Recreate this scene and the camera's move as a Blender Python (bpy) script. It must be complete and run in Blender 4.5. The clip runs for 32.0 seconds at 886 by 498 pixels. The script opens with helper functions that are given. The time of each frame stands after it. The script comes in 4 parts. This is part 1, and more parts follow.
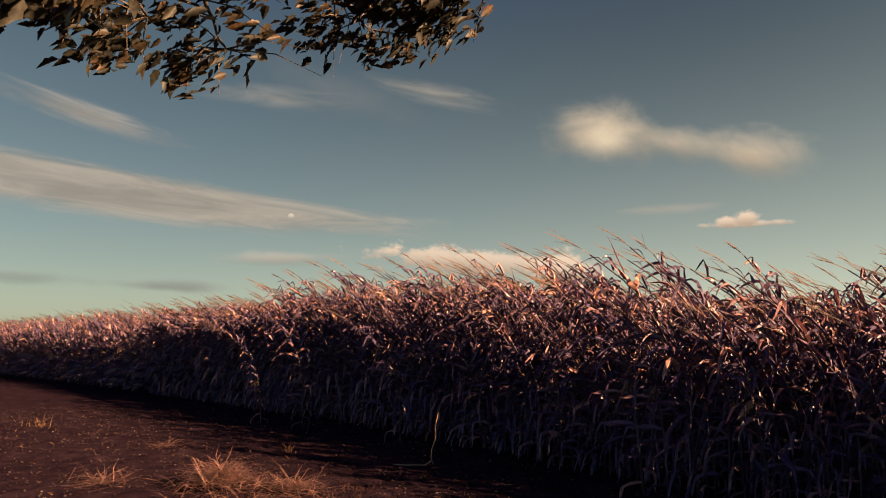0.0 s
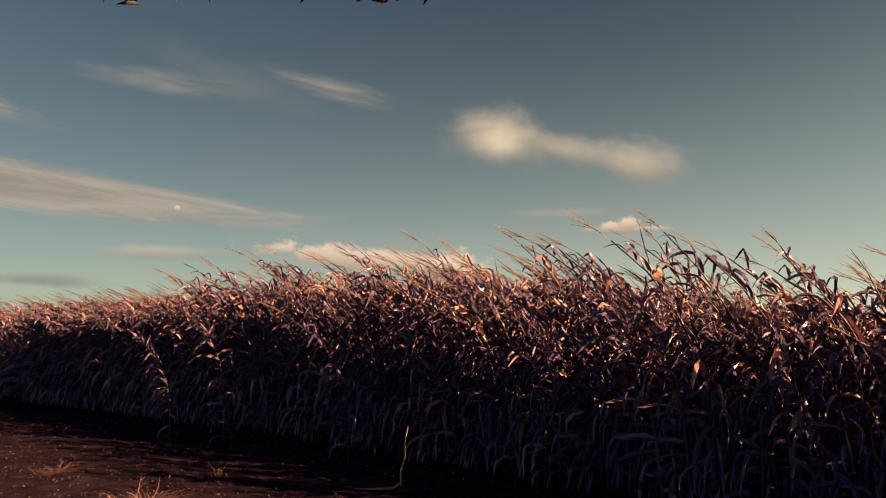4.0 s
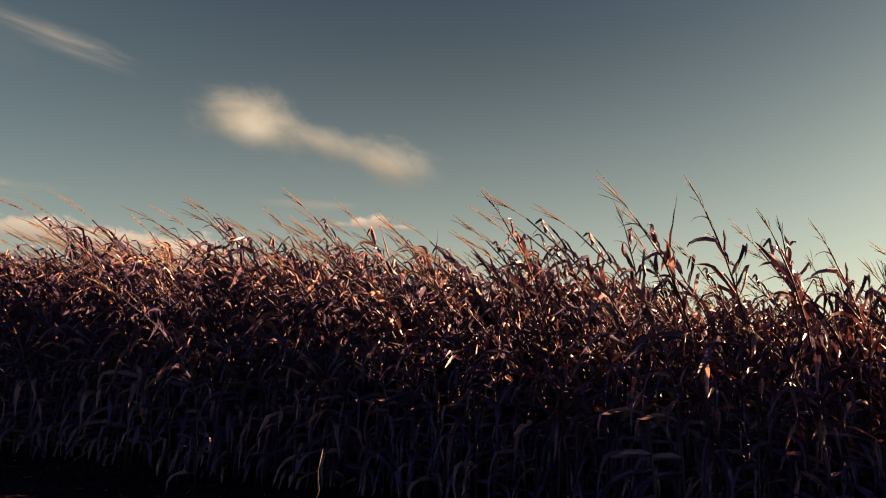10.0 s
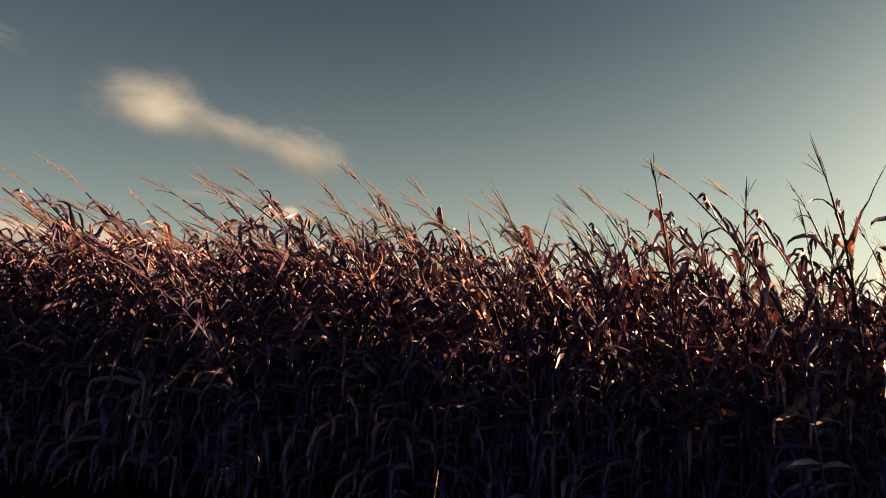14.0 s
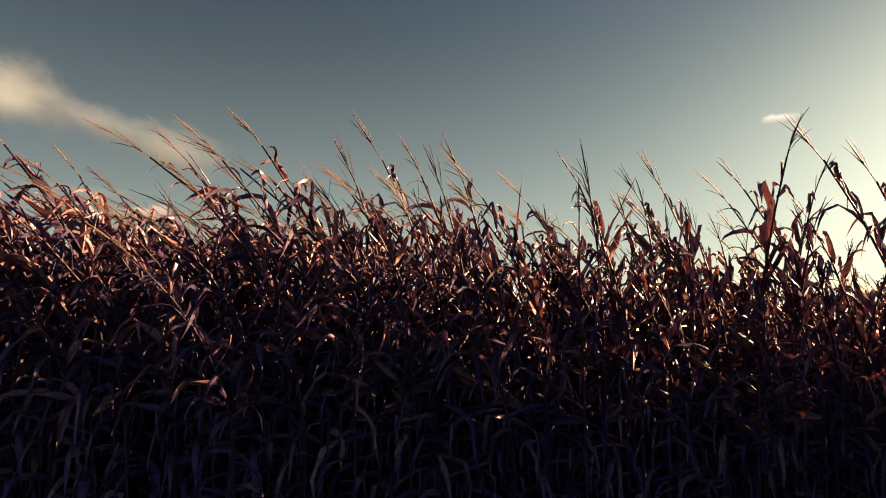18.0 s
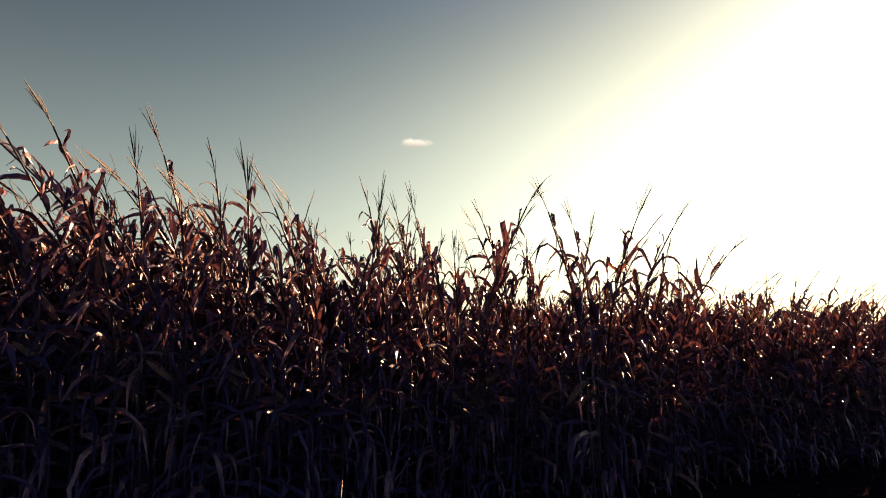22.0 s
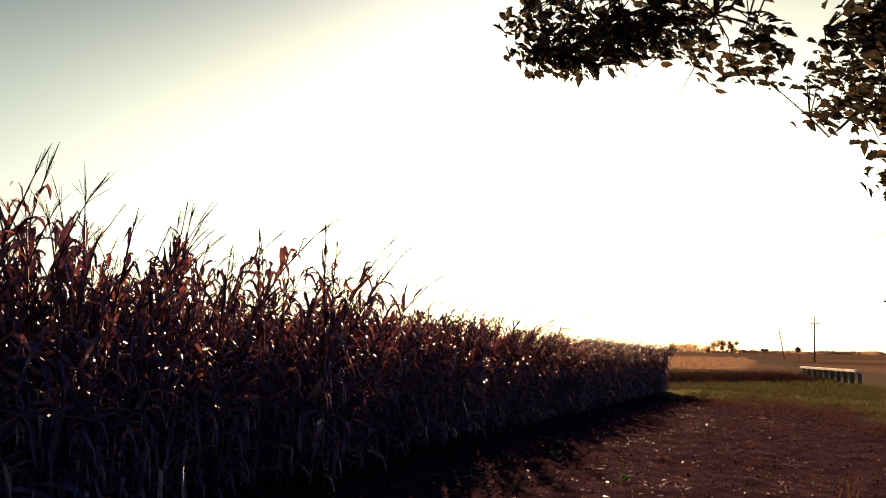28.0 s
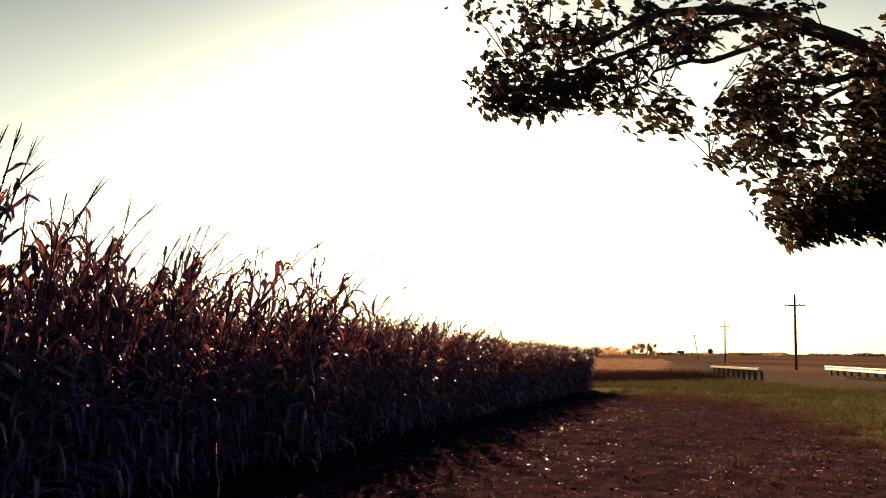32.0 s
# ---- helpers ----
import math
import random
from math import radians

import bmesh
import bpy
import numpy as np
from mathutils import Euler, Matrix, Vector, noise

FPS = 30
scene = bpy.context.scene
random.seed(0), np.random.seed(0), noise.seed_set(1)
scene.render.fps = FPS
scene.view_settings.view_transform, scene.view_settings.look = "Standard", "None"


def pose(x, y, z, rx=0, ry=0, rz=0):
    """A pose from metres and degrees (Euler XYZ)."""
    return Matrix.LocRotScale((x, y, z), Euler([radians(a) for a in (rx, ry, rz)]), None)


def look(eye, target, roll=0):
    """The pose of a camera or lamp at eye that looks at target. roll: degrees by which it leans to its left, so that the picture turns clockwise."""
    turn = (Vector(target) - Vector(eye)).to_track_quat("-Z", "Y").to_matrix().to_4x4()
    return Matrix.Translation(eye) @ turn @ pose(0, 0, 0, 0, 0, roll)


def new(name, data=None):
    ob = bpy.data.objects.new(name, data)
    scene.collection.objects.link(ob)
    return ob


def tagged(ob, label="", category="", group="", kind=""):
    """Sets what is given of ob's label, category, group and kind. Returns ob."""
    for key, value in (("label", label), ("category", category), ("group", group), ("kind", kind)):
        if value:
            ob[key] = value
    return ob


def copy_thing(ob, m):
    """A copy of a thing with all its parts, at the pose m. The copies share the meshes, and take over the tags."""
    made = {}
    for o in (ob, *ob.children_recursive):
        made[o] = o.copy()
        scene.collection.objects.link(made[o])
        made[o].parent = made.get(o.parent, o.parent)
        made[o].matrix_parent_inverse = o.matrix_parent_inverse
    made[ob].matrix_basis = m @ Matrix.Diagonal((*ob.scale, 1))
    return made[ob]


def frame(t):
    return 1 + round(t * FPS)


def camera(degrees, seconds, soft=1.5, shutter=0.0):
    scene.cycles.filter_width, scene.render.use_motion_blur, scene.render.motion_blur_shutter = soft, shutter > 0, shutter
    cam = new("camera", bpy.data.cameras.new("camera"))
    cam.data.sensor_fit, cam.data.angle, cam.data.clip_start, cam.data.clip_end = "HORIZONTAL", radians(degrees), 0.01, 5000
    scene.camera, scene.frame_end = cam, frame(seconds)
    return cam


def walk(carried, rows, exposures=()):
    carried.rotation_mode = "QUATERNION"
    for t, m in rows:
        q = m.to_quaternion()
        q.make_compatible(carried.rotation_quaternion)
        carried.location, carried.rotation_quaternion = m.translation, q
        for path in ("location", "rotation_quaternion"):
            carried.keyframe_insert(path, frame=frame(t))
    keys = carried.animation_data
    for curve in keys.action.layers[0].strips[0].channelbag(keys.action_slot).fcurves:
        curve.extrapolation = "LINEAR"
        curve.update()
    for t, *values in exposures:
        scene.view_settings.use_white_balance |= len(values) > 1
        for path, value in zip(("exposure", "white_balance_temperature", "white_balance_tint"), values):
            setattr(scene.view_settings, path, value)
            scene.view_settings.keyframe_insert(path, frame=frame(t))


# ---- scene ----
cam = camera(68.28, 32.0, 1.1)
PATH = [  # seconds, x, y, z, yaw, pitch, roll
    (0, 1.620, -6.029, 1.560, 55.00, 8.62, -0.38),
    (0.5, 1.472, -6.001, 1.573, 54.36, 8.45, -0.28),
    (1, 1.294, -5.979, 1.584, 52.89, 8.55, -0.25),
    (1.5, 1.089, -5.958, 1.591, 51.55, 8.60, -0.24),
    (2, 0.868, -5.939, 1.597, 50.69, 8.53, -0.24),
    (2.5, 0.640, -5.927, 1.599, 49.05, 8.47, -0.24),
    (3, 0.415, -5.929, 1.599, 47.23, 8.55, -0.24),
    (3.5, 0.197, -5.946, 1.596, 46.48, 8.53, -0.24),
    (5.5, -0.580, -6.096, 1.572, 41.21, 8.56, -0.27),
    (6, -0.784, -6.063, 1.561, 38.48, 8.50, -0.30),
    (6.5, -1.001, -6.013, 1.547, 35.59, 8.62, -0.35),
    (7, -1.216, -5.961, 1.534, 33.70, 8.57, -0.40),
    (7.5, -1.418, -5.922, 1.528, 31.87, 8.74, -0.46),
    (8, -1.617, -5.901, 1.531, 30.14, 8.90, -0.53),
    (8.5, -1.838, -5.888, 1.544, 28.98, 8.77, -0.63),
    (9, -2.079, -5.867, 1.565, 26.87, 8.63, -0.76),
    (9.5, -2.316, -5.827, 1.590, 24.68, 8.41, -0.88),
    (10, -2.555, -5.768, 1.615, 23.71, 8.12, -1.00),
    (10.5, -2.798, -5.703, 1.634, 22.61, 7.76, -1.08),
    (11, -3.015, -5.648, 1.646, 21.82, 7.62, -1.08),
    (11.5, -3.206, -5.613, 1.649, 21.65, 7.64, -0.99),
    (12, -3.408, -5.592, 1.645, 21.13, 7.61, -0.83),
    (12.5, -3.639, -5.579, 1.637, 19.48, 7.88, -0.66),
    (13, -3.894, -5.558, 1.629, 18.04, 8.23, -0.51),
    (13.5, -4.164, -5.510, 1.622, 17.05, 7.87, -0.42),
    (14, -4.439, -5.431, 1.618, 16.24, 7.69, -0.43),
    (14.5, -4.692, -5.337, 1.615, 15.12, 7.85, -0.52),
    (15, -4.908, -5.240, 1.609, 14.85, 7.96, -0.61),
    (15.5, -5.092, -5.142, 1.601, 14.75, 8.01, -0.62),
    (17.5, -5.732, -4.717, 1.568, 8.85, 8.01, -0.04),
    (18, -5.903, -4.663, 1.563, 5.87, 8.09, 0.07),
    (18.5, -6.067, -4.645, 1.561, 2.09, 8.03, 0.07),
    (19, -6.210, -4.669, 1.559, -2.26, 7.81, 0.03),
    (19.5, -6.343, -4.725, 1.558, -8.68, 8.01, -0.00),
    (20, -6.465, -4.799, 1.558, -13.30, 8.10, 0.00),
    (20.5, -6.578, -4.877, 1.559, -16.80, 8.11, -0.01),
    (21, -6.700, -4.955, 1.563, -19.93, 8.03, -0.08),
    (21.5, -6.845, -5.027, 1.569, -22.48, 8.05, -0.20),
    (22, -7.011, -5.084, 1.576, -24.84, 8.03, -0.33),
    (22.5, -7.192, -5.123, 1.584, -28.45, 8.01, -0.46),
    (23, -7.388, -5.154, 1.593, -33.16, 7.99, -0.59),
    (23.5, -7.590, -5.184, 1.601, -36.98, 8.05, -0.71),
    (24, -7.784, -5.210, 1.608, -40.01, 8.07, -0.80),
    (24.5, -7.971, -5.224, 1.613, -43.27, 8.03, -0.88),
    (25, -8.156, -5.214, 1.615, -45.59, 8.07, -0.97),
    (25.5, -8.340, -5.181, 1.614, -47.88, 8.11, -1.07),
    (26, -8.528, -5.135, 1.612, -51.44, 8.21, -1.20),
    (26.5, -8.720, -5.088, 1.608, -55.08, 8.29, -1.29),
    (28.5, -9.308, -5.008, 1.599, -60.92, 8.60, -0.80),
    (29, -9.461, -5.012, 1.596, -61.23, 8.68, -0.73),
    (29.5, -9.629, -5.020, 1.589, -61.70, 8.72, -0.69),
    (30, -9.810, -5.032, 1.579, -62.68, 8.75, -0.64),
    (30.5, -9.991, -5.051, 1.567, -63.72, 8.81, -0.58),
    (31, -10.166, -5.082, 1.552, -64.80, 8.93, -0.50),
    (31.5, -10.342, -5.127, 1.536, -65.83, 8.95, -0.43),
    (32, -10.523, -5.180, 1.518, -66.57, 9.01, -0.39),
]
walk(cam, [(t, pose(x, y, z, 90 + p, r, w)) for t, x, y, z, w, p, r in PATH], [(0, 3.0), (3, 2.98), (7, 2.92), (15, 2.92), (19, 3.0), (26, 3.1), (32, 3.15)])

# ---------------------------------------------------------------- world, sun
SUN_YAW, SUN_EL, GLARE_YAW = -66.0, 19.5, -73.0
SUN_DIR = Vector((-math.sin(radians(SUN_YAW)) * math.cos(radians(SUN_EL)), math.cos(radians(SUN_YAW)) * math.cos(radians(SUN_EL)), math.sin(radians(SUN_EL))))
WIND = Vector((-0.5, -0.866, 0.0)).normalized()


class Nodes:
    """Small helper to wire node trees."""

    def __init__(self, tree):
        self.tree = tree
        tree.nodes.clear()

    def add(self, kind, **props):
        n = self.tree.nodes.new(kind)
        for k, v in props.items():
            if k == "operation":
                n.operation = v
            elif k == "blend_type":
                n.blend_type = v
            elif k == "data_type":
                n.data_type = v
        return n

    def link(self, a, b):
        self.tree.links.new(a, b)

    def put(self, socket, v):
        if hasattr(v, "is_linked"):
            self.tree.links.new(v, socket)
        else:
            socket.default_value = v

    def math(self, op, a, b=0.0, c=0.0, clamp=False):
        n = self.tree.nodes.new("ShaderNodeMath")
        n.operation, n.use_clamp = op, clamp
        self.put(n.inputs[0], a), self.put(n.inputs[1], b), self.put(n.inputs[2], c)
        return n.outputs[0]

    def step(self, v, lo, hi, to0=0.0, to1=1.0):
        n = self.tree.nodes.new("ShaderNodeMapRange")
        n.interpolation_type = "SMOOTHSTEP"
        for i, x in enumerate((v, lo, hi, to0, to1)):
            self.put(n.inputs[i], x)
        return n.outputs[0]

    def mix(self, f, a, b, kind="MIX"):
        n = self.tree.nodes.new("ShaderNodeMix")
        n.data_type, n.blend_type = "RGBA", kind
        self.put(n.inputs[0], f), self.put(n.inputs[6], a), self.put(n.inputs[7], b)
        return n.outputs[2]

    def noise(self, vec, scale, detail=3.0, rough=0.55, distortion=0.0):
        n = self.tree.nodes.new("ShaderNodeTexNoise")
        if vec is not None:
            self.link(vec, n.inputs["Vector"])
        n.inputs["Scale"].default_value, n.inputs["Detail"].default_value = scale, detail
        n.inputs["Roughness"].default_value, n.inputs["Distortion"].default_value = rough, distortion
        return n.outputs["Fac"]

    def combine(self, x, y, z):
        n = self.tree.nodes.new("ShaderNodeCombineXYZ")
        for i, v in enumerate((x, y, z)):
            self.put(n.inputs[i], v)
        return n.outputs[0]


def build_world():
    world = bpy.data.worlds.new("evening_sky")
    world.use_nodes = True
    scene.world = world
    k = Nodes(world.node_tree)
    co = k.add("ShaderNodeTexCoord")
    sep = k.add("ShaderNodeSeparateXYZ")
    k.link(co.outputs["Generated"], sep.inputs[0])
    x, y, z = sep.outputs
    az = k.math("MULTIPLY", k.math("ARCTAN2", k.math("MULTIPLY", x, -1.0), y), 57.29578)
    el = k.math("MULTIPLY", k.math("ARCSINE", z), 57.29578)
    sky = k.add("ShaderNodeTexSky")
    sky.sky_type, sky.sun_disc = "NISHITA", False
    sky.sun_elevation, sky.sun_rotation = radians(SUN_EL), radians(-SUN_YAW)
    sky.air_density, sky.dust_density, sky.ozone_density = 1.0, 1.6, 1.6
    # bluer towards the zenith, above the view, lifting blue into the shade
    base = k.mix(1.0, sky.outputs[0], k.mix(k.step(el, 22.0, 60.0), SKY_TINT, ZENITH_TINT), "MULTIPLY")
    # darkest a quarter turn away from the sun
    base = k.mix(k.math("MULTIPLY", k.math("EXPONENT", k.math("MULTIPLY", k.math("POWER", k.math("DIVIDE", k.math("SUBTRACT", az, 18.0), 30.0), 2.0), -1.0)), k.step(el, 12.0, 28.0)), base, k.mix(1.0, base, (0.74, 0.76, 0.80, 1), "MULTIPLY"))
    # the pale glare of the air round the low sun, wider than high
    turned = k.math("SUBTRACT", az, GLARE_YAW)
    turned = k.math("SUBTRACT", turned, k.math("MULTIPLY", k.math("ROUND", k.math("DIVIDE", turned, 360.0)), 360.0))
    q2 = k.math("ADD", k.math("POWER", k.math("DIVIDE", k.math("SUBTRACT", turned, 0.0), GLARE_WIDE), 2.0), k.math("POWER", k.math("DIVIDE", k.math("SUBTRACT", el, 9.0), GLARE_HIGH), 2.0))
    near = k.math("MULTIPLY", k.math("EXPONENT", k.math("MULTIPLY", k.math("POWER", q2, 1.8), -0.42)), GLARE)
    wide = k.math("MULTIPLY", k.math("EXPONENT", k.math("MULTIPLY", q2, -0.45)), HAZE)
    glare = k.mix(1.0, base, k.mix(near, (0, 0, 0, 1), k.mix(k.step(el, 0.0, 11.0), (1.0, 0.76, 0.38, 1), (1.0, 0.93, 0.62, 1))), "ADD")
    hazed = k.mix(1.0, glare, k.mix(wide, (0, 0, 0, 1), (0.97, 0.93, 0.68, 1)), "ADD")
    glow = k.math("MULTIPLY", k.math("EXPONENT", k.math("MULTIPLY", k.math("ADD", k.math("POWER", k.math("DIVIDE", turned, 62.0), 2.0), k.math("POWER", k.math("DIVIDE", k.math("SUBTRACT", el, 6.0), 16.0), 2.0)), -1.0)), 2.8)
    hazed = k.mix(1.0, hazed, k.mix(glow, (0, 0, 0, 1), (0.95, 0.99, 0.70, 1)), "ADD")
    # warm band low over the horizon
    low = k.math("MULTIPLY", k.math("EXPONENT", k.math("DIVIDE", k.math("ABSOLUTE", el), -9.0)), k.math("MULTIPLY", k.step(k.math("ABSOLUTE", turned), 95.0, 165.0, LOW_BAND, LOW_BAND * 0.5), k.step(k.math("ABSOLUTE", turned), 15.0, 70.0, 0.4, 1.0)))
    col = k.mix(1.0, hazed, k.mix(low, (0, 0, 0, 1), (0.67, 0.67, 0.52, 1)), "ADD")
    # southern sky, out of view, tinted blue to fill the shade
    col = k.mix(k.step(y, -0.2, -0.75), col, k.mix(1.0, col, UNSEEN_SKY_TINT, "MULTIPLY"))
    # clouds and moon: yaw, height, half width, half height, slope, softness, streak, strength, colour
    for ca, ce, a, b, slope, edge, kind, amount, colour in CLOUDS:
        du = k.math("SUBTRACT", az, ca)
        dv = k.math("SUBTRACT", k.math("SUBTRACT", el, ce), k.math("MULTIPLY", du, slope))
        if kind in ("streak", "sheet"):
            n = k.noise(k.combine(k.math("MULTIPLY", du, 0.10), k.math("MULTIPLY", dv, 0.75), ca), 1.0, 6.0, 0.62, 0.6)
        elif kind == "soft":
            n = k.noise(k.combine(k.math("MULTIPLY", du, 0.20), k.math("MULTIPLY", dv, 0.34), ca), 1.0, 6.0, 0.58, 0.3)
        else:
            n = k.noise(k.combine(k.math("MULTIPLY", du, 0.55), k.math("MULTIPLY", dv, 0.8), ca), 1.0, 5.0, 0.6)
        r = k.math("SQRT", k.math("ADD", k.math("POWER", k.math("DIVIDE", du, a), 2.0), k.math("POWER", k.math("DIVIDE", dv, b), 2.0)))
        body = k.math("SUBTRACT", k.math("ADD", 1.0, k.math("MULTIPLY", k.math("SUBTRACT", n, 0.5), {"streak": 1.5, "sheet": 0.9, "soft": 1.2, "puff": 2.0, "disc": 0.0}[kind])), r)
        mask = k.math("MULTIPLY", k.step(body, 0.0, edge), amount)
        shade = k.step(k.math("DIVIDE", dv, b), -0.9, 0.7, 0.55, 1.1) if kind not in ("streak", "sheet") else k.step(n, 0.3, 0.7, 0.75, 1.12)
        tone = k.mix(1.0, colour, k.combine(shade, shade, shade), "MULTIPLY")
        col = k.mix(mask, col, tone)
    for n in k.tree.nodes:
        if n.bl_idname == "ShaderNodeMix":
            n.clamp_factor = False
    bg = k.add("ShaderNodeBackground")
    k.link(col, bg.inputs[0])
    bg.inputs[1].default_value = SKY_STRENGTH
    out = k.add("ShaderNodeOutputWorld")
    k.link(bg.outputs[0], out.inputs[0])


SKY_STRENGTH = 0.0126
SKY_TINT = (0.49, 0.505, 0.428, 1)
ZENITH_TINT = (0.29, 0.37, 0.90, 1)
UNSEEN_SKY_TINT = (0.58, 0.78, 1.9, 1)
GLARE, GLARE_WIDE, GLARE_HIGH, HAZE, LOW_BAND = 9.8, 37.0, 15.6, 0.55, 9.5
CREAM = (7.2, 5.6, 3.9, 1)
BRIGHT = (10.0, 8.1, 5.6, 1)
DUSK = (4.3, 3.7, 3.0, 1)
PINK = (8.4, 6.2, 4.5, 1)
CIRRUS = [
    (84.0, 12.1, 30.0, 2.3, 0.06, 0.55, "sheet", 0.9, DUSK),
    (85.0, 17.6, 9.0, 1.3, 0.19, 1.1, "streak", 0.85, DUSK),
    (70.0, 20.9, 8.0, 1.2, 0.0, 1.3, "streak", 0.5, DUSK),
    (64.0, 21.6, 10.0, 3.0, 0.15, 1.8, "soft", 0.3, DUSK),
    (56.0, 22.0, 8.0, 1.2, 0.21, 1.2, "streak", 0.6, DUSK),
    (35.0, 16.9, 6.0, 1.8, 0.25, 1.3, "soft", 0.75, CREAM),
    (41.3, 18.2, 6.4, 3.4, 0.10, 1.2, "soft", 0.95, CREAM),
    (40.6, 17.4, 3.6, 2.2, 0.05, 1.3, "soft", 0.8, BRIGHT),
    (28.8, 15.5, 5.2, 2.5, 0.24, 1.2, "soft", 0.95, CREAM),
]
CUMULUS_AND_MOON = [
    # the small disc is the pale moon, drawn into the sky
    (68.4, 11.1, 0.28, 0.28, 0.0, 0.25, "disc", 0.8, (7.5, 6.3, 5.0, 1)),
    (52.5, 7.5, 11.0, 1.3, 0.07, 0.5, "puff", 0.85, PINK),
    (44.5, 6.6, 3.6, 1.7, 0.0, 0.5, "puff", 0.9, PINK),
    (29.9, 9.95, 4.2, 0.32, 0.02, 0.7, "puff", 0.75, PINK),
    (29.7, 10.4, 1.15, 0.75, 0.0, 0.6, "puff", 0.95, PINK),
    (31.3, 10.2, 0.9, 0.5, 0.0, 0.6, "puff", 0.9, PINK),
]
LOW_CLOUDS = [
    (36.0, 11.6, 4.6, 0.5, 0.0, 1.0, "streak", 0.45, DUSK),
    (69.0, 7.5, 7.0, 0.8, -0.05, 1.0, "soft", 0.6, (6.2, 5.0, 3.9, 1)),
    (78.0, 4.8, 6.0, 0.7, 0.0, 0.9, "soft", 0.5, (2.4, 2.1, 2.0, 1)),
    (89.0, 5.0, 7.0, 0.7, 0.0, 0.9, "soft", 0.35, (2.4, 2.1, 2.0, 1)),
    (-22.3, 17.2, 1.7, 0.5, 0.05, 0.6, "puff", 0.9, (11.0, 9.8, 8.0, 1)),
    (-97.0, 8.5, 10.0, 0.8, 0.03, 0.9, "streak", 0.5, (7.5, 5.5, 3.2, 1)),
]
CLOUDS = CIRRUS + CUMULUS_AND_MOON + LOW_CLOUDS
build_world()

sun = new("sun", bpy.data.lights.new("sun", "SUN"))
sun.data.energy, sun.data.angle, sun.data.color = 5.0, radians(0.6), (1.0, 0.59, 0.32)
sun.matrix_world = look(SUN_DIR * 60, (0, 0, 0))


# ---------------------------------------------------------------- materials
def material(name):
    m = bpy.data.materials.new(name)
    m.use_nodes = True
    return m, Nodes(m.node_tree)


def finish(k, shader):
    out = k.add("ShaderNodeOutputMaterial")
    k.link(shader, out.inputs[0])


def ramp(k, fac, stops):
    n = k.add("ShaderNodeValToRGB")
    cr = n.color_ramp
    while len(cr.elements) < len(stops):
        cr.elements.new(0.5)
    for e, (p, c) in zip(cr.elements, stops):
        e.position, e.color = p, (*c, 1)
    k.link(fac, n.inputs[0])
    return n.outputs[0]


def bump(k, height, strength, distance):
    n = k.add("ShaderNodeBump")
    k.link(height, n.inputs["Height"])
    n.inputs["Strength"].default_value, n.inputs["Distance"].default_value = strength, distance
    return n.outputs[0]


def principled(k, colour, rough, normal=None, metal=0.0, spec=0.0):
    n = k.add("ShaderNodeBsdfPrincipled")
    k.put(n.inputs["Base Color"], colour)
    k.put(n.inputs["Roughness"], rough)
    n.inputs["Metallic"].default_value = metal
    n.inputs["Specular IOR Level"].default_value = spec
    if normal is not None:
        k.link(normal, n.inputs["Normal"])
    return n.outputs[0]


def variety(k):
    """A number from 0 to 1 for each object and each loose piece of a joined mesh."""
    a, b = k.add("ShaderNodeObjectInfo"), k.add("ShaderNodeNewGeometry")
    return k.math("FRACT", k.math("ADD", a.outputs["Random"], b.outputs["Random Per Island"]))


def leafy(name, stops, thin=0.35, rough=0.55, streak=(60, 60, 4), spec=0.15, glow=(1.0, 1.0, 1.0, 1.0), mottle=0.38):
    m, k = material(name)
    v = variety(k)
    co = k.add("ShaderNodeTexCoord").outputs["Object"]
    mp = k.add("ShaderNodeMapping")
    k.link(co, mp.inputs[0])
    mp.inputs["Scale"].default_value = streak
    fine = k.noise(mp.outputs[0], 1.0, 3)
    blot = k.noise(co, 9.0, 3, 0.6)
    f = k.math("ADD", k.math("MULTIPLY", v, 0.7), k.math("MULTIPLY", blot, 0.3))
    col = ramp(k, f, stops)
    col = k.mix(1.0, col, ramp(k, fine, [(0.28, (mottle, mottle, mottle)), (0.72, (1.25, 1.22, 1.18))]), "MULTIPLY")
    nrm = bump(k, fine, 0.35, 0.004)
    p = principled(k, col, rough, nrm, spec=spec)
    t = k.add("ShaderNodeBsdfTranslucent")
    k.link(k.mix(1.0, col, glow, "MULTIPLY"), t.inputs[0])
    s = k.add("ShaderNodeMixShader")
    s.inputs[0].default_value = thin
    k.link(p, s.inputs[1]), k.link(t.outputs[0], s.inputs[2])
    finish(k, s.outputs[0])
    return m


def solid(name, stops, rough=0.8, scale=12.0, bump_by=0.3, metal=0.0, spec=0.0, stretch=(1, 1, 1), depth=0.01):
    m, k = material(name)
    co = k.add("ShaderNodeTexCoord").outputs["Object"]
    mp = k.add("ShaderNodeMapping")
    k.link(co, mp.inputs[0])
    mp.inputs["Scale"].default_value = stretch
    n1, n2 = k.noise(mp.outputs[0], scale, 5, 0.6), k.noise(mp.outputs[0], scale * 7, 3, 0.6)
    f = k.math("ADD", k.math("MULTIPLY", n1, 0.65), k.math("MULTIPLY", n2, 0.35))
    f = k.math("ADD", f, k.math("MULTIPLY", k.math("SUBTRACT", variety(k), 0.5), 0.25))
    finish(k, principled(k, ramp(k, f, stops), rough, bump(k, n2, bump_by, depth), metal, spec))
    return m


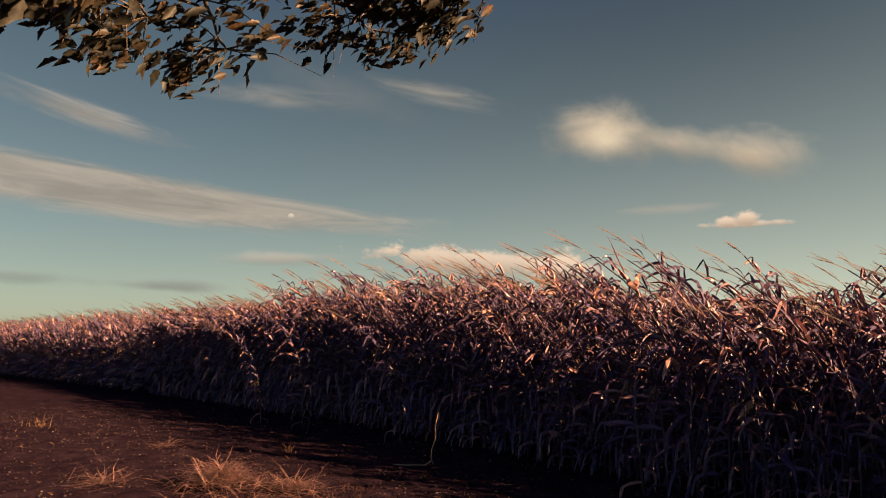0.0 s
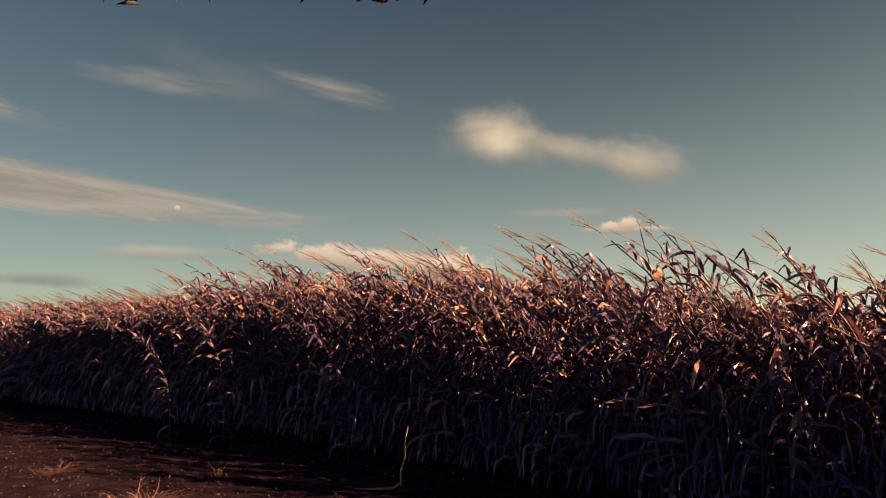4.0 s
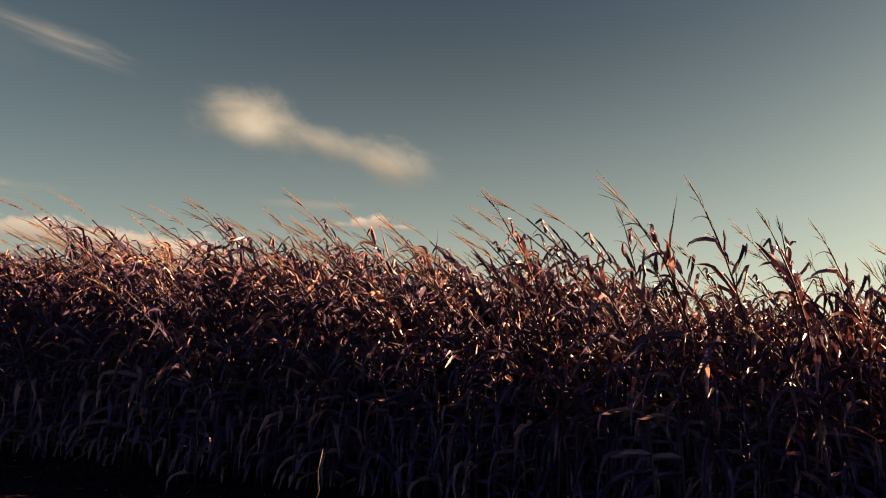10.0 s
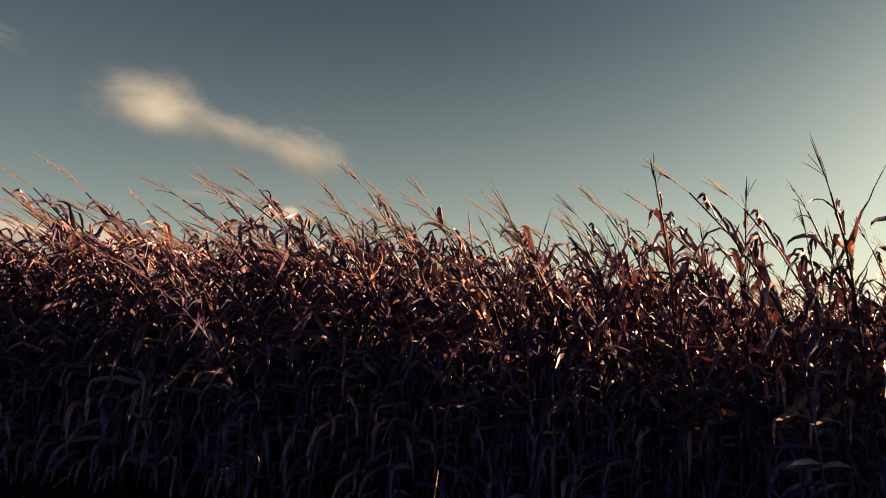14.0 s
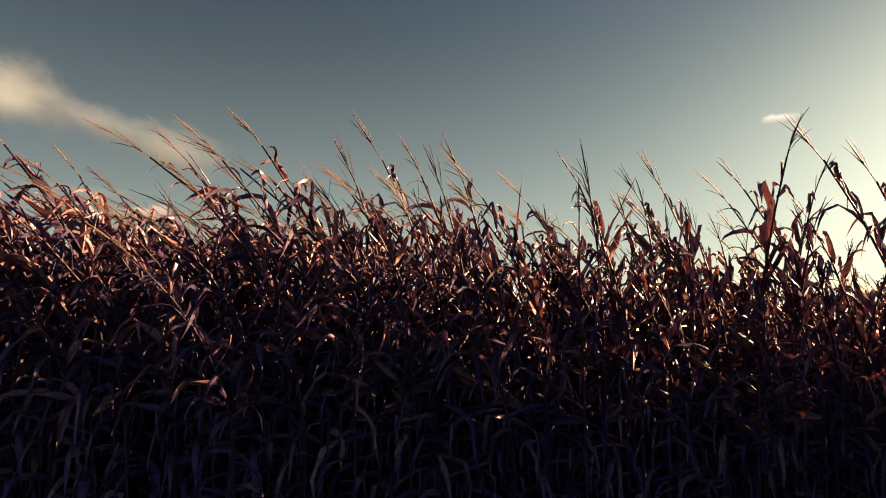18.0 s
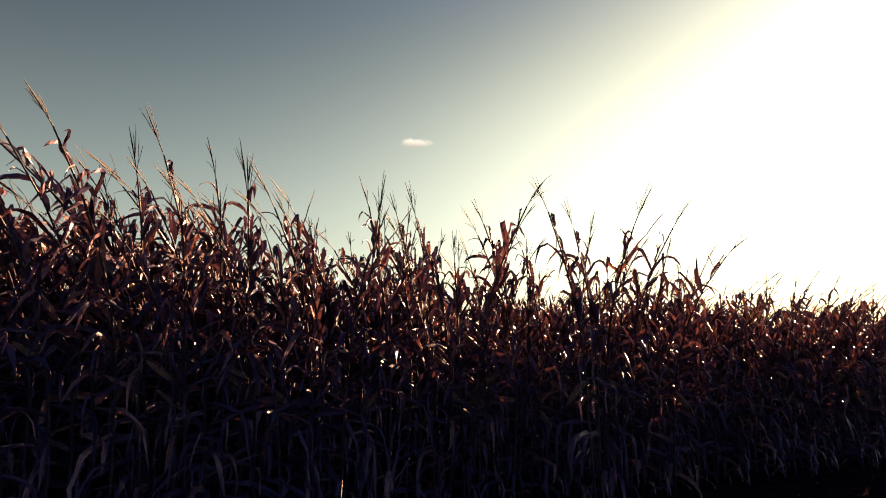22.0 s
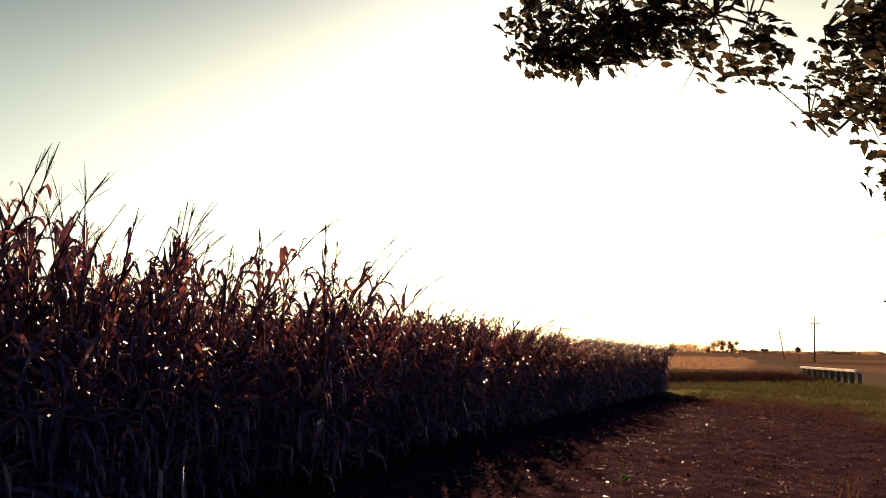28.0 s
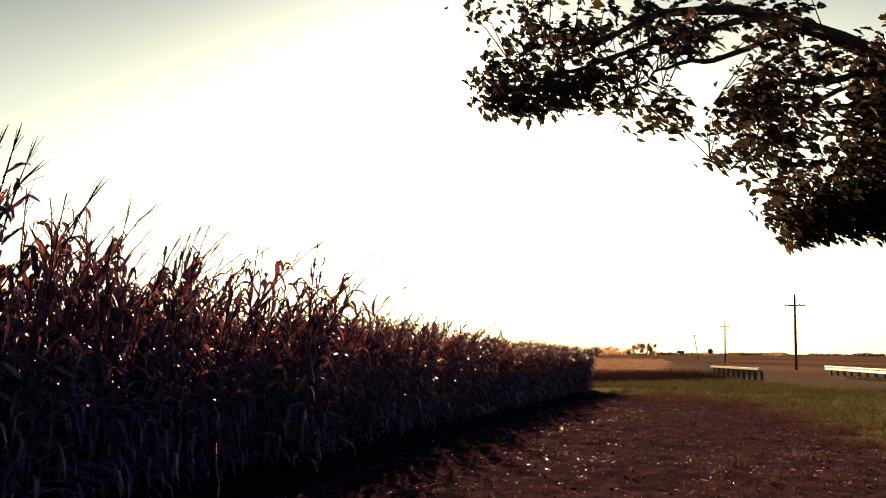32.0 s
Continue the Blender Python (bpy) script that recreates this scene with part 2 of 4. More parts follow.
# dark tones of leaf and stalk carry the navy of the shade
CORN = leafy("shade_tinted_corn_leaf", [(0.05, (0.036, 0.026, 0.056)), (0.60, (0.058, 0.038, 0.068)), (0.80, (0.185, 0.100, 0.095)), (0.96, (0.50, 0.29, 0.195))], 0.14, 0.38, (110, 110, 7), spec=0.22, glow=(1.0, 0.6, 0.5, 1.0), mottle=0.7)
STALK = leafy("shade_tinted_corn_stalk", [(0.0, (0.020, 0.015, 0.024)), (0.5, (0.042, 0.028, 0.034)), (1.0, (0.095, 0.062, 0.056))], 0.0, 0.5)
TASSEL = leafy("dry_tassel", [(0.0, (0.036, 0.022, 0.018)), (1.0, (0.118, 0.074, 0.052))], 0.15, 0.7)
HUSK = leafy("dry_husk", [(0.0, (0.117, 0.070, 0.038)), (1.0, (0.267, 0.186, 0.112))], 0.15, 0.5)
FLECK = leafy("husk_fleck", [(0.0, (0.25, 0.17, 0.13)), (1.0, (0.5, 0.38, 0.30))], 0.55, 0.3, spec=0.6)
CONCRETE = solid("weathered_concrete", [(0.2, (0.16, 0.145, 0.13)), (0.8, (0.32, 0.29, 0.26))], 0.85, 5, 0.3)
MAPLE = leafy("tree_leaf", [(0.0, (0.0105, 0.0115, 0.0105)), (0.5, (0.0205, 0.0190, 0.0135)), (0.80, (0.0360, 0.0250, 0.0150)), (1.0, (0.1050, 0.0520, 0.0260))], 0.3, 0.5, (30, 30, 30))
BARK = solid("bark", [(0.2, (0.035, 0.028, 0.022)), (0.7, (0.11, 0.09, 0.07))], 0.9, 6, 0.9, stretch=(4, 4, 1), depth=0.03)
STUBBLE = leafy("cut_stubble", [(0.0, (0.105, 0.066, 0.046)), (1.0, (0.245, 0.165, 0.112))], 0.3, 0.7, spec=0.0)
REDDISH = leafy("dead_reddish_grass", [(0.0, (0.028, 0.013, 0.013)), (1.0, (0.092, 0.048, 0.038))], 0.15, 0.8, spec=0.0)
HEAP = leafy("matted_straw", [(0.0, (0.024, 0.012, 0.013)), (0.6, (0.105, 0.053, 0.047)), (1.0, (0.42, 0.25, 0.19))], 0.15, 0.6, spec=0.1)
STRAW = leafy("straw", [(0.0, (0.048, 0.024, 0.013)), (1.0, (0.181, 0.107, 0.059))], 0.2, 0.6, spec=0.0)
GRASS = leafy("grass_blade", [(0.0, (0.0240, 0.0284, 0.0130)), (0.6, (0.0470, 0.0480, 0.0210)), (1.0, (0.0920, 0.0690, 0.0430))], 0.25, 0.8, spec=0.0)
WEED = leafy("weed_leaf", [(0.0, (0.023, 0.046, 0.008)), (1.0, (0.063, 0.092, 0.023))], 0.3, 0.5)
BRUSH = leafy("dark_brush", [(0.0, (0.0095, 0.0060, 0.0070)), (0.6, (0.0179, 0.0105, 0.0109)), (1.0, (0.0306, 0.0194, 0.0188))], 0.2, 0.8, spec=0.0)
# leaf colour lightened and see-through, standing in for haze over the distance
HAZE_PALE_TREE = leafy("far_tree", [(0.0, (0.1703, 0.1209, 0.0754)), (1.0, (0.3835, 0.2743, 0.1729))], 0.65, 0.8, (1, 1, 1))
CLOD = solid("soil_clod", [(0.2, (0.0080, 0.0052, 0.0064)), (0.8, (0.0400, 0.0245, 0.0235))], 0.95, 20, 0.5)
POLE = solid("weathered_pole", [(0.2, (0.045, 0.035, 0.028)), (0.8, (0.14, 0.11, 0.085))], 0.85, 3, 0.5, stretch=(6, 6, 0.6))
STEEL = solid("galvanised_steel", [(0.2, (0.36, 0.35, 0.33)), (0.8, (0.62, 0.61, 0.58))], 0.42, 4, 0.08, 0.75, 0.5)
PAINT = solid("pale_painted_rail", [(0.2, (0.569, 0.517, 0.435)), (0.8, (0.807, 0.766, 0.683))], 0.6, 3, 0.1)
SIGN = solid("sign_back", [(0.2, (0.05, 0.045, 0.04)), (0.8, (0.12, 0.11, 0.10))], 0.6, 4, 0.1)
ASPHALT = solid("dusty_asphalt", [(0.2, (0.0170, 0.0155, 0.0140)), (0.8, (0.0370, 0.0320, 0.0280))], 0.95, 2, 0.3)


def ground_material():
    m, k = material("field_ground")
    pos = k.add("ShaderNodeNewGeometry").outputs["Position"]
    sep = k.add("ShaderNodeSeparateXYZ")
    k.link(pos, sep.inputs[0])
    x, y, _ = sep.outputs
    big, mid, fine = k.noise(pos, 0.35, 4), k.noise(pos, 3.0, 5, 0.6), k.noise(pos, 40.0, 4, 0.65)
    wob = k.math("MULTIPLY", k.math("SUBTRACT", big, 0.5), 4.0)
    # bare soil, darker in the low spots of its bump noise
    f = k.math("ADD", k.math("MULTIPLY", mid, 0.6), k.math("MULTIPLY", fine, 0.4))
    soil = ramp(k, f, [(0.28, (0.0045, 0.0029, 0.0048)), (0.5, (0.0115, 0.0068, 0.0100)), (0.72, (0.0270, 0.0160, 0.0205))])
    grass = ramp(k, f, [(0.3, (0.0210, 0.0225, 0.0115)), (0.6, (0.0420, 0.0425, 0.0205)), (0.8, (0.0760, 0.0585, 0.0360))])
    # verge: east of a slanting line, and south of it near the trees
    e1 = k.math("ADD", k.math("SUBTRACT", x, 15.6), k.math("ADD", wob, k.math("MULTIPLY", y, -0.55)))
    e2 = k.math("ADD", k.math("SUBTRACT", k.math("MULTIPLY", k.math("SUBTRACT", x, 3.0), 0.19), k.math("ADD", y, 7.6)), k.math("MULTIPLY", wob, 0.4))
    verge = k.math("MAXIMUM", k.step(e1, -1.2, 1.2), k.math("MULTIPLY", k.step(e2, -0.7, 0.7), k.step(x, -14.0, -6.0)))
    col = k.mix(verge, soil, grass)
    # far fields in bands: stubble, ploughed land
    row = k.math("SINE", k.math("MULTIPLY", k.math("ADD", y, k.math("MULTIPLY", x, 0.25)), 1.4))
    stub = ramp(k, k.math("ADD", k.math("MULTIPLY", row, 0.12), mid), [(0.3, (0.050, 0.033, 0.024)), (0.7, (0.105, 0.072, 0.050))])
    plough = ramp(k, k.noise(pos, 0.02, 4), [(0.35, (0.019, 0.014, 0.012)), (0.65, (0.044, 0.031, 0.024))])
    far = k.step(k.math("ADD", x, k.math("MULTIPLY", wob, 2.0)), 40.0, 48.0)
    col = k.mix(far, col, plough)
    st = k.math("MULTIPLY", k.math("MULTIPLY", k.step(x, 52.0, 58.0), k.step(x, 190.0, 170.0)), k.step(k.math("SUBTRACT", y, k.math("MULTIPLY", x, 0.055)), -3.0, -1.0))
    col = k.mix(st, col, stub)
    nrm = bump(k, f, 0.95, 0.05)
    finish(k, principled(k, col, 0.95, nrm))
    return m


GROUND = ground_material()


# ---------------------------------------------------------------- mesh helpers
def mesh(name, verts, faces, mats, index=None, smooth=False):
    me = bpy.data.meshes.new(name)
    me.from_pydata([tuple(v) for v in verts], [], faces)
    for m in mats:
        me.materials.append(m)
    if index is not None:
        me.polygons.foreach_set("material_index", index)
    if smooth:
        me.polygons.foreach_set("use_smooth", [True] * len(me.polygons))
    me.update()
    return me


def part(name, data, parent, label=""):
    ob = new(name, data)
    ob.parent = parent
    return tagged(ob, label)


def tube(points, radii, sides=6):
    """Verts and faces of a round bar along points."""
    verts, faces = [], []
    pts = [Vector(p) for p in points]
    for i, p in enumerate(pts):
        d = (pts[min(i + 1, len(pts) - 1)] - pts[max(i - 1, 0)]).normalized()
        a = d.cross(Vector((0.31, 0.9, 0.2))).normalized()
        b = d.cross(a)
        for s in range(sides):
            t = 2 * math.pi * s / sides
            verts.append(p + (a * math.cos(t) + b * math.sin(t)) * radii[i])
    for i in range(len(pts) - 1):
        for s in range(sides):
            n = (s + 1) % sides
            faces.append((i * sides + s, i * sides + n, (i + 1) * sides + n, (i + 1) * sides + s))
    faces.append(tuple(range(sides))[::-1])
    faces.append(tuple((len(pts) - 1) * sides + s for s in range(sides)))
    return verts, faces


def box(cx, cy, cz, sx, sy, sz):
    v = [(cx + a * sx / 2, cy + b * sy / 2, cz + c * sz / 2) for c in (-1, 1) for b in (-1, 1) for a in (-1, 1)]
    return v, [(0, 2, 3, 1), (4, 5, 7, 6), (0, 1, 5, 4), (2, 6, 7, 3), (0, 4, 6, 2), (1, 3, 7, 5)]


def join(pieces):
    verts, faces = [], []
    for v, f in pieces:
        o = len(verts)
        verts += list(v)
        faces += [tuple(i + o for i in q) for q in f]
    return verts, faces


def scatter(name, protos, places, mats, index_of=None):
    """One mesh of many copies. protos: (verts, faces, material index per face); places: (proto, matrix)."""
    vs, loops, starts, sizes, idx = [], [], [], [], []
    base = lstart = 0
    ready = []
    for v, f, m in protos:
        sz = np.array([len(q) for q in f])
        ready.append((np.array([tuple(a) for a in v]), np.concatenate([np.array(q) for q in f]), sz, np.array(m)))
    for p, mat in places:
        v, lp, sz, m = ready[p]
        M = np.array(mat)
        vs.append(v @ M[:3, :3].T + M[:3, 3])
        loops.append(lp + base)
        sizes.append(sz)
        idx.append(m)
        base += len(v)
    V, L, S, I = np.concatenate(vs), np.concatenate(loops), np.concatenate(sizes), np.concatenate(idx)
    me = bpy.data.meshes.new(name)
    me.vertices.add(len(V)), me.loops.add(len(L)), me.polygons.add(len(S))
    me.vertices.foreach_set("co", V.astype(np.float32).ravel())
    me.loops.foreach_set("vertex_index", L.astype(np.int32))
    me.polygons.foreach_set("loop_start", np.concatenate([[0], np.cumsum(S)[:-1]]).astype(np.int32))
    me.polygons.foreach_set("loop_total", S.astype(np.int32))
    for m in mats:
        me.materials.append(m)
    me.polygons.foreach_set("material_index", I.astype(np.int32))
    me.update(calc_edges=True)
    me.validate()
    return new(name, me)


def turn(x, y, z, yaw=0.0, scale=1.0, tilt=0.0, tilt_yaw=0.0):
    return pose(x, y, z) @ Matrix.Rotation(tilt, 4, Vector((math.cos(tilt_yaw), math.sin(tilt_yaw), 0))) @ pose(0, 0, 0, 0, 0, yaw) @ Matrix.Diagonal((scale, scale, scale, 1))


# ---------------------------------------------------------------- ground, one sheet to the horizon
def axis(near0, near1, step, far):
    a = list(np.arange(near0, near1 + step / 2, step))
    lo, hi, s = [], [], step
    p = near0
    while p > -far:
        s *= 1.35
        p -= s
        lo.append(p)
    p, s = near1, step
    while p < far:
        s *= 1.35
        p += s
        hi.append(p)
    return np.array(lo[::-1] + a + hi)


def ground_height(x, y):
    """Gentle unevenness of the headland; zero far away."""
    near = math.exp(-((x + 2) / 26) ** 2 - ((y + 4) / 9) ** 2)
    n = noise.noise(Vector((x * 0.5, y * 0.5, 0))) * 0.05 + noise.noise(Vector((x * 1.9, y * 1.9, 4))) * 0.035
    n += noise.noise(Vector((x * 4.2, y * 4.2, 9))) * 0.030 + max(0.0, noise.noise(Vector((x * 8.5, y * 8.5, 2)))) * 0.045
    return n * near


def build_ground():
    xs, ys = axis(-20, 17, 0.085, 3500), axis(-9.5, 1.0, 0.085, 3500)
    nx, ny = len(xs), len(ys)
    verts = [(x, y, ground_height(x, y)) for y in ys for x in xs]
    faces = [(j * nx + i, j * nx + i + 1, (j + 1) * nx + i + 1, (j + 1) * nx + i) for j in range(ny - 1) for i in range(nx - 1)]
    ob = new("ground", mesh("ground", verts, faces, [GROUND], smooth=True))
    return tagged(ob, "bare reddish-brown soil headland running into grass and open fields", "ground", kind="structure")


build_ground()


# ---------------------------------------------------------------- corn
def leaf(rng, start, yaw, length, width, rise, droop, wind, segs=7, wide=True, hook=0.55):
    """A dry corn blade: it climbs, is swept over downwind and hangs, curled and twisted."""
    out = Vector((math.cos(yaw), math.sin(yaw), 0))
    d = out * math.cos(rise) + Vector((0, 0, math.sin(rise)))
    fall = (out * rng.uniform(0.0, 0.35) + wind + Vector((0, 0, -droop)) + Vector((rng.gauss(0, 0.2), rng.gauss(0, 0.2), rng.gauss(0, 0.2)))).normalized()
    p, verts, faces = Vector(start), [], []
    twist, dt = rng.uniform(-1.5, 1.5), rng.uniform(-0.75, 0.75)
    snap, curl = rng.uniform(0.18, 0.45), rng.uniform(0.3, 1.3)
    n = 3 if wide else 2
    for i in range(segs + 1):
        u = i / segs
        w = width * 0.5 * min(1.0, 0.5 + 2.5 * u) * (1 - u ** 2.2) ** 0.7 + 0.0012
        side = d.cross(Vector((0, 0, 1)))
        side = side.normalized() if side.length > 0.15 else out.cross(Vector((0, 0, 1)))
        up = side.cross(d)
        s = side * math.cos(twist) + up * math.sin(twist)
        m = up * math.cos(twist) - side * math.sin(twist)
        ruff = rng.uniform(-0.45, 0.45) * w
        if wide:
            verts += [p - s * w * (1.1 - 0.45 * curl) + m * (w * curl + ruff), p - m * w * 0.2, p + s * w * (1.1 - 0.45 * curl) + m * (w * curl - ruff)]
        else:
            verts += [p - s * w, p + s * w]
        p = p + d * (length / segs)
        d = (d.lerp(fall, 0.12 if u < snap else hook) + Vector((rng.uniform(-1, 1), rng.uniform(-1, 1), rng.uniform(-1, 1))) * 0.13).normalized()
        twist += dt
    for i in range(segs):
        for j in range(n - 1):
            a = i * n + j
            faces.append((a, a + 1, a + n + 1, a + n))
    return verts, faces


def corn_parts(seed, fine=True, broad=1.0, leafier=0):
    """Pieces of one dry corn plant about 2.2 m high: (name, (verts, faces))."""
    rng = random.Random(seed)
    out = []
    h = 2.12 + rng.uniform(-0.13, 0.13)
    lean = WIND * rng.uniform(0.68, 1.15) + Vector((rng.uniform(-1, 1), rng.uniform(-1, 1), 0)) * 0.06
    n = 9 if fine else 5

    def at(u):
        return Vector((0, 0, h * (u - 0.05 * u ** 4))) + lean * (u ** 3.2) * h * 0.42 + Vector((math.sin(u * 9 + seed), math.cos(u * 7 + seed), 0)) * 0.008

    out.append(("stalk", tube([at(i / (n - 1)) for i in range(n)], [0.0125 * (1 - 0.62 * i / (n - 1)) for i in range(n)], 6 if fine else 3)))
    count = rng.randint(25, 28) + leafier if fine else 15
    yaw0, lee = rng.uniform(0, 2 * math.pi), math.atan2(WIND.y, WIND.x)
    for i in range(count):
        u = 0.05 + 0.90 * (i / (count - 1)) ** 0.9
        top = u > 0.62
        # the wind lays the blades over to the lee side
        yaw = lee + rng.gauss(0, 0.65) if rng.random() < (0.8 if top else 0.35) else yaw0 + (i % 2) * math.pi + rng.uniform(-0.8, 0.8)
        if u < 0.45:
            length, width = min(rng.uniform(0.34, 0.62), 0.22 + h * u), rng.uniform(0.034, 0.062)
            rise, droop, wind, hook = rng.uniform(-0.3, 0.5), rng.uniform(2.5, 6.0), WIND * rng.uniform(0.1, 0.5), rng.uniform(0.6, 0.8)
        elif not top:
            length, width = rng.uniform(0.34, 0.62), rng.uniform(0.034, 0.060)
            rise, droop, wind, hook = rng.uniform(0.3, 1.0), rng.uniform(1.5, 3.5), WIND * rng.uniform(0.3, 0.9), rng.uniform(0.45, 0.7)
        else:
            length, width = (rng.uniform(0.28, 0.52), rng.uniform(0.030, 0.054)) if u < 0.88 else (rng.uniform(0.15, 0.30), rng.uniform(0.022, 0.042))
            rise, droop, wind, hook = rng.uniform(0.8, 1.4), rng.uniform(0.7, 2.6), WIND * rng.uniform(0.6, 1.3), rng.uniform(0.4, 0.75)
            if rng.random() < 0.08:  # a blade that still stands stiff
                droop, hook = rng.uniform(-0.6, 0.1), 0.2
        if rng.random() < 0.25:
            width *= rng.uniform(0.25, 0.45)
        width *= broad if fine else 1.45
        out.append(("leaf", leaf(rng, at(u), yaw, length, width, rise, droop, wind, 7 if fine else 4, fine, hook)))
    tip = at(1.0)
    aim = (Vector((0, 0, 1)) + lean * 1.5 + WIND * rng.uniform(0.1, 0.6)).normalized()
    tl = rng.uniform(0.27, 0.44)
    pieces = []
    # a main spike with thinner branches that sweep up round it
    for b in range((rng.randint(4, 7) if fine else 3)):
        d = aim if b == 0 else (aim + Vector((rng.gauss(0, 1), rng.gauss(0, 1), rng.uniform(-0.2, 0.3))) * 0.16).normalized()
        s0 = tip + aim * (-0.02 if b == 0 else rng.uniform(0.03, 0.15))
        L = tl if b == 0 else tl * rng.uniform(0.3, 0.62)
        sag = WIND * rng.uniform(0.0, 0.05) + Vector((0, 0, -rng.uniform(0.0, 0.03)))
        pts = [s0, s0 + d * L * 0.35, s0 + d * L * 0.7 + sag * 0.4, s0 + d * L + sag]
        pieces.append(tube(pts, [0.0036, 0.0034, 0.0046, 0.0014] if b == 0 else [0.0012, 0.0018, 0.0022, 0.0009], 3))
    out.append(("tassel", join(pieces)))
    if rng.random() < 0.75:
        u = rng.uniform(0.42, 0.56)
        a = rng.uniform(0, 6.28)
        s0 = at(u)
        d = Vector((math.cos(a) * 0.8, math.sin(a) * 0.8, rng.choice((0.6, -0.5, -0.9)))).normalized()
        L = rng.uniform(0.20, 0.26)
        prof = [(0, 0.008), (0.15, 0.021), (0.45, 0.026), (0.8, 0.017), (1.0, 0.004)]
        out.append(("ear", tube([s0 + d * (L * q) for q, _ in prof], [r for _, r in prof], 6 if fine else 4)))
    return out


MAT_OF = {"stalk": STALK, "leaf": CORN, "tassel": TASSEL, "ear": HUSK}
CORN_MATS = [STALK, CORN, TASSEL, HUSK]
ROW = 0.76


def corn_height(x):
    """How tall the crop stands along the row, as a factor."""
    return float(np.interp(x, [-75, -14, -9, -7, -5, -3, -1, 2.4, 6, 18.5], [1.28, 1.27, 1.26, 1.20, 1.08, 0.99, 0.96, 0.95, 0.89, 0.84]))


def row_height(row):
    """The border rows stand a little lower than the crop behind them."""
    return (0.95, 1.01, 1.08)[min(row, 2)]


def front(x):
    """Where the first row stands: straight, then swinging out towards the west."""
    return float(np.interp(x, [-75, -40, -28, -22, -16, -13, -9, 4, 18.5], [-12.4, -4.7, -2.2, -1.05, -0.1, 0.3, 0.6, 0.6, 0.5]))


TALL_PLANTS = [  # place and height of the tassel's tip
    (-3.14, -0.05, 2.88), (-2.75, 0.33, 2.92), (-2.42, 0.40, 2.72), (-1.92, 0.25, 2.54), (-1.78, 0.75, 2.54), (-4.0, 1.55, 2.98), (-4.12, 0.55, 2.82), (-2.95, 0.12, 2.74),
    (-7.0, 1.40, 3.05), (-6.8, 1.10, 2.94), (-5.1, 1.85, 2.96), (-3.44, 1.60, 2.90), (-3.4, 0.82, 2.76), (-2.5, 0.98, 2.76), (-1.45, 0.98, 2.52), (-6.36, 1.70, 2.98), (-5.55, 0.9, 2.9),
]


def corn_master(seed):
    ob = new("corn_plant")
    for name, (v, f) in corn_parts(seed):
        part(name, mesh(name, v, f, [MAT_OF[name]], smooth=name == "stalk"), ob)
    return tagged(ob, "tall dry brown corn plant with curled wind-blown leaves and tassel", "corn plant", "front rows of the corn field")


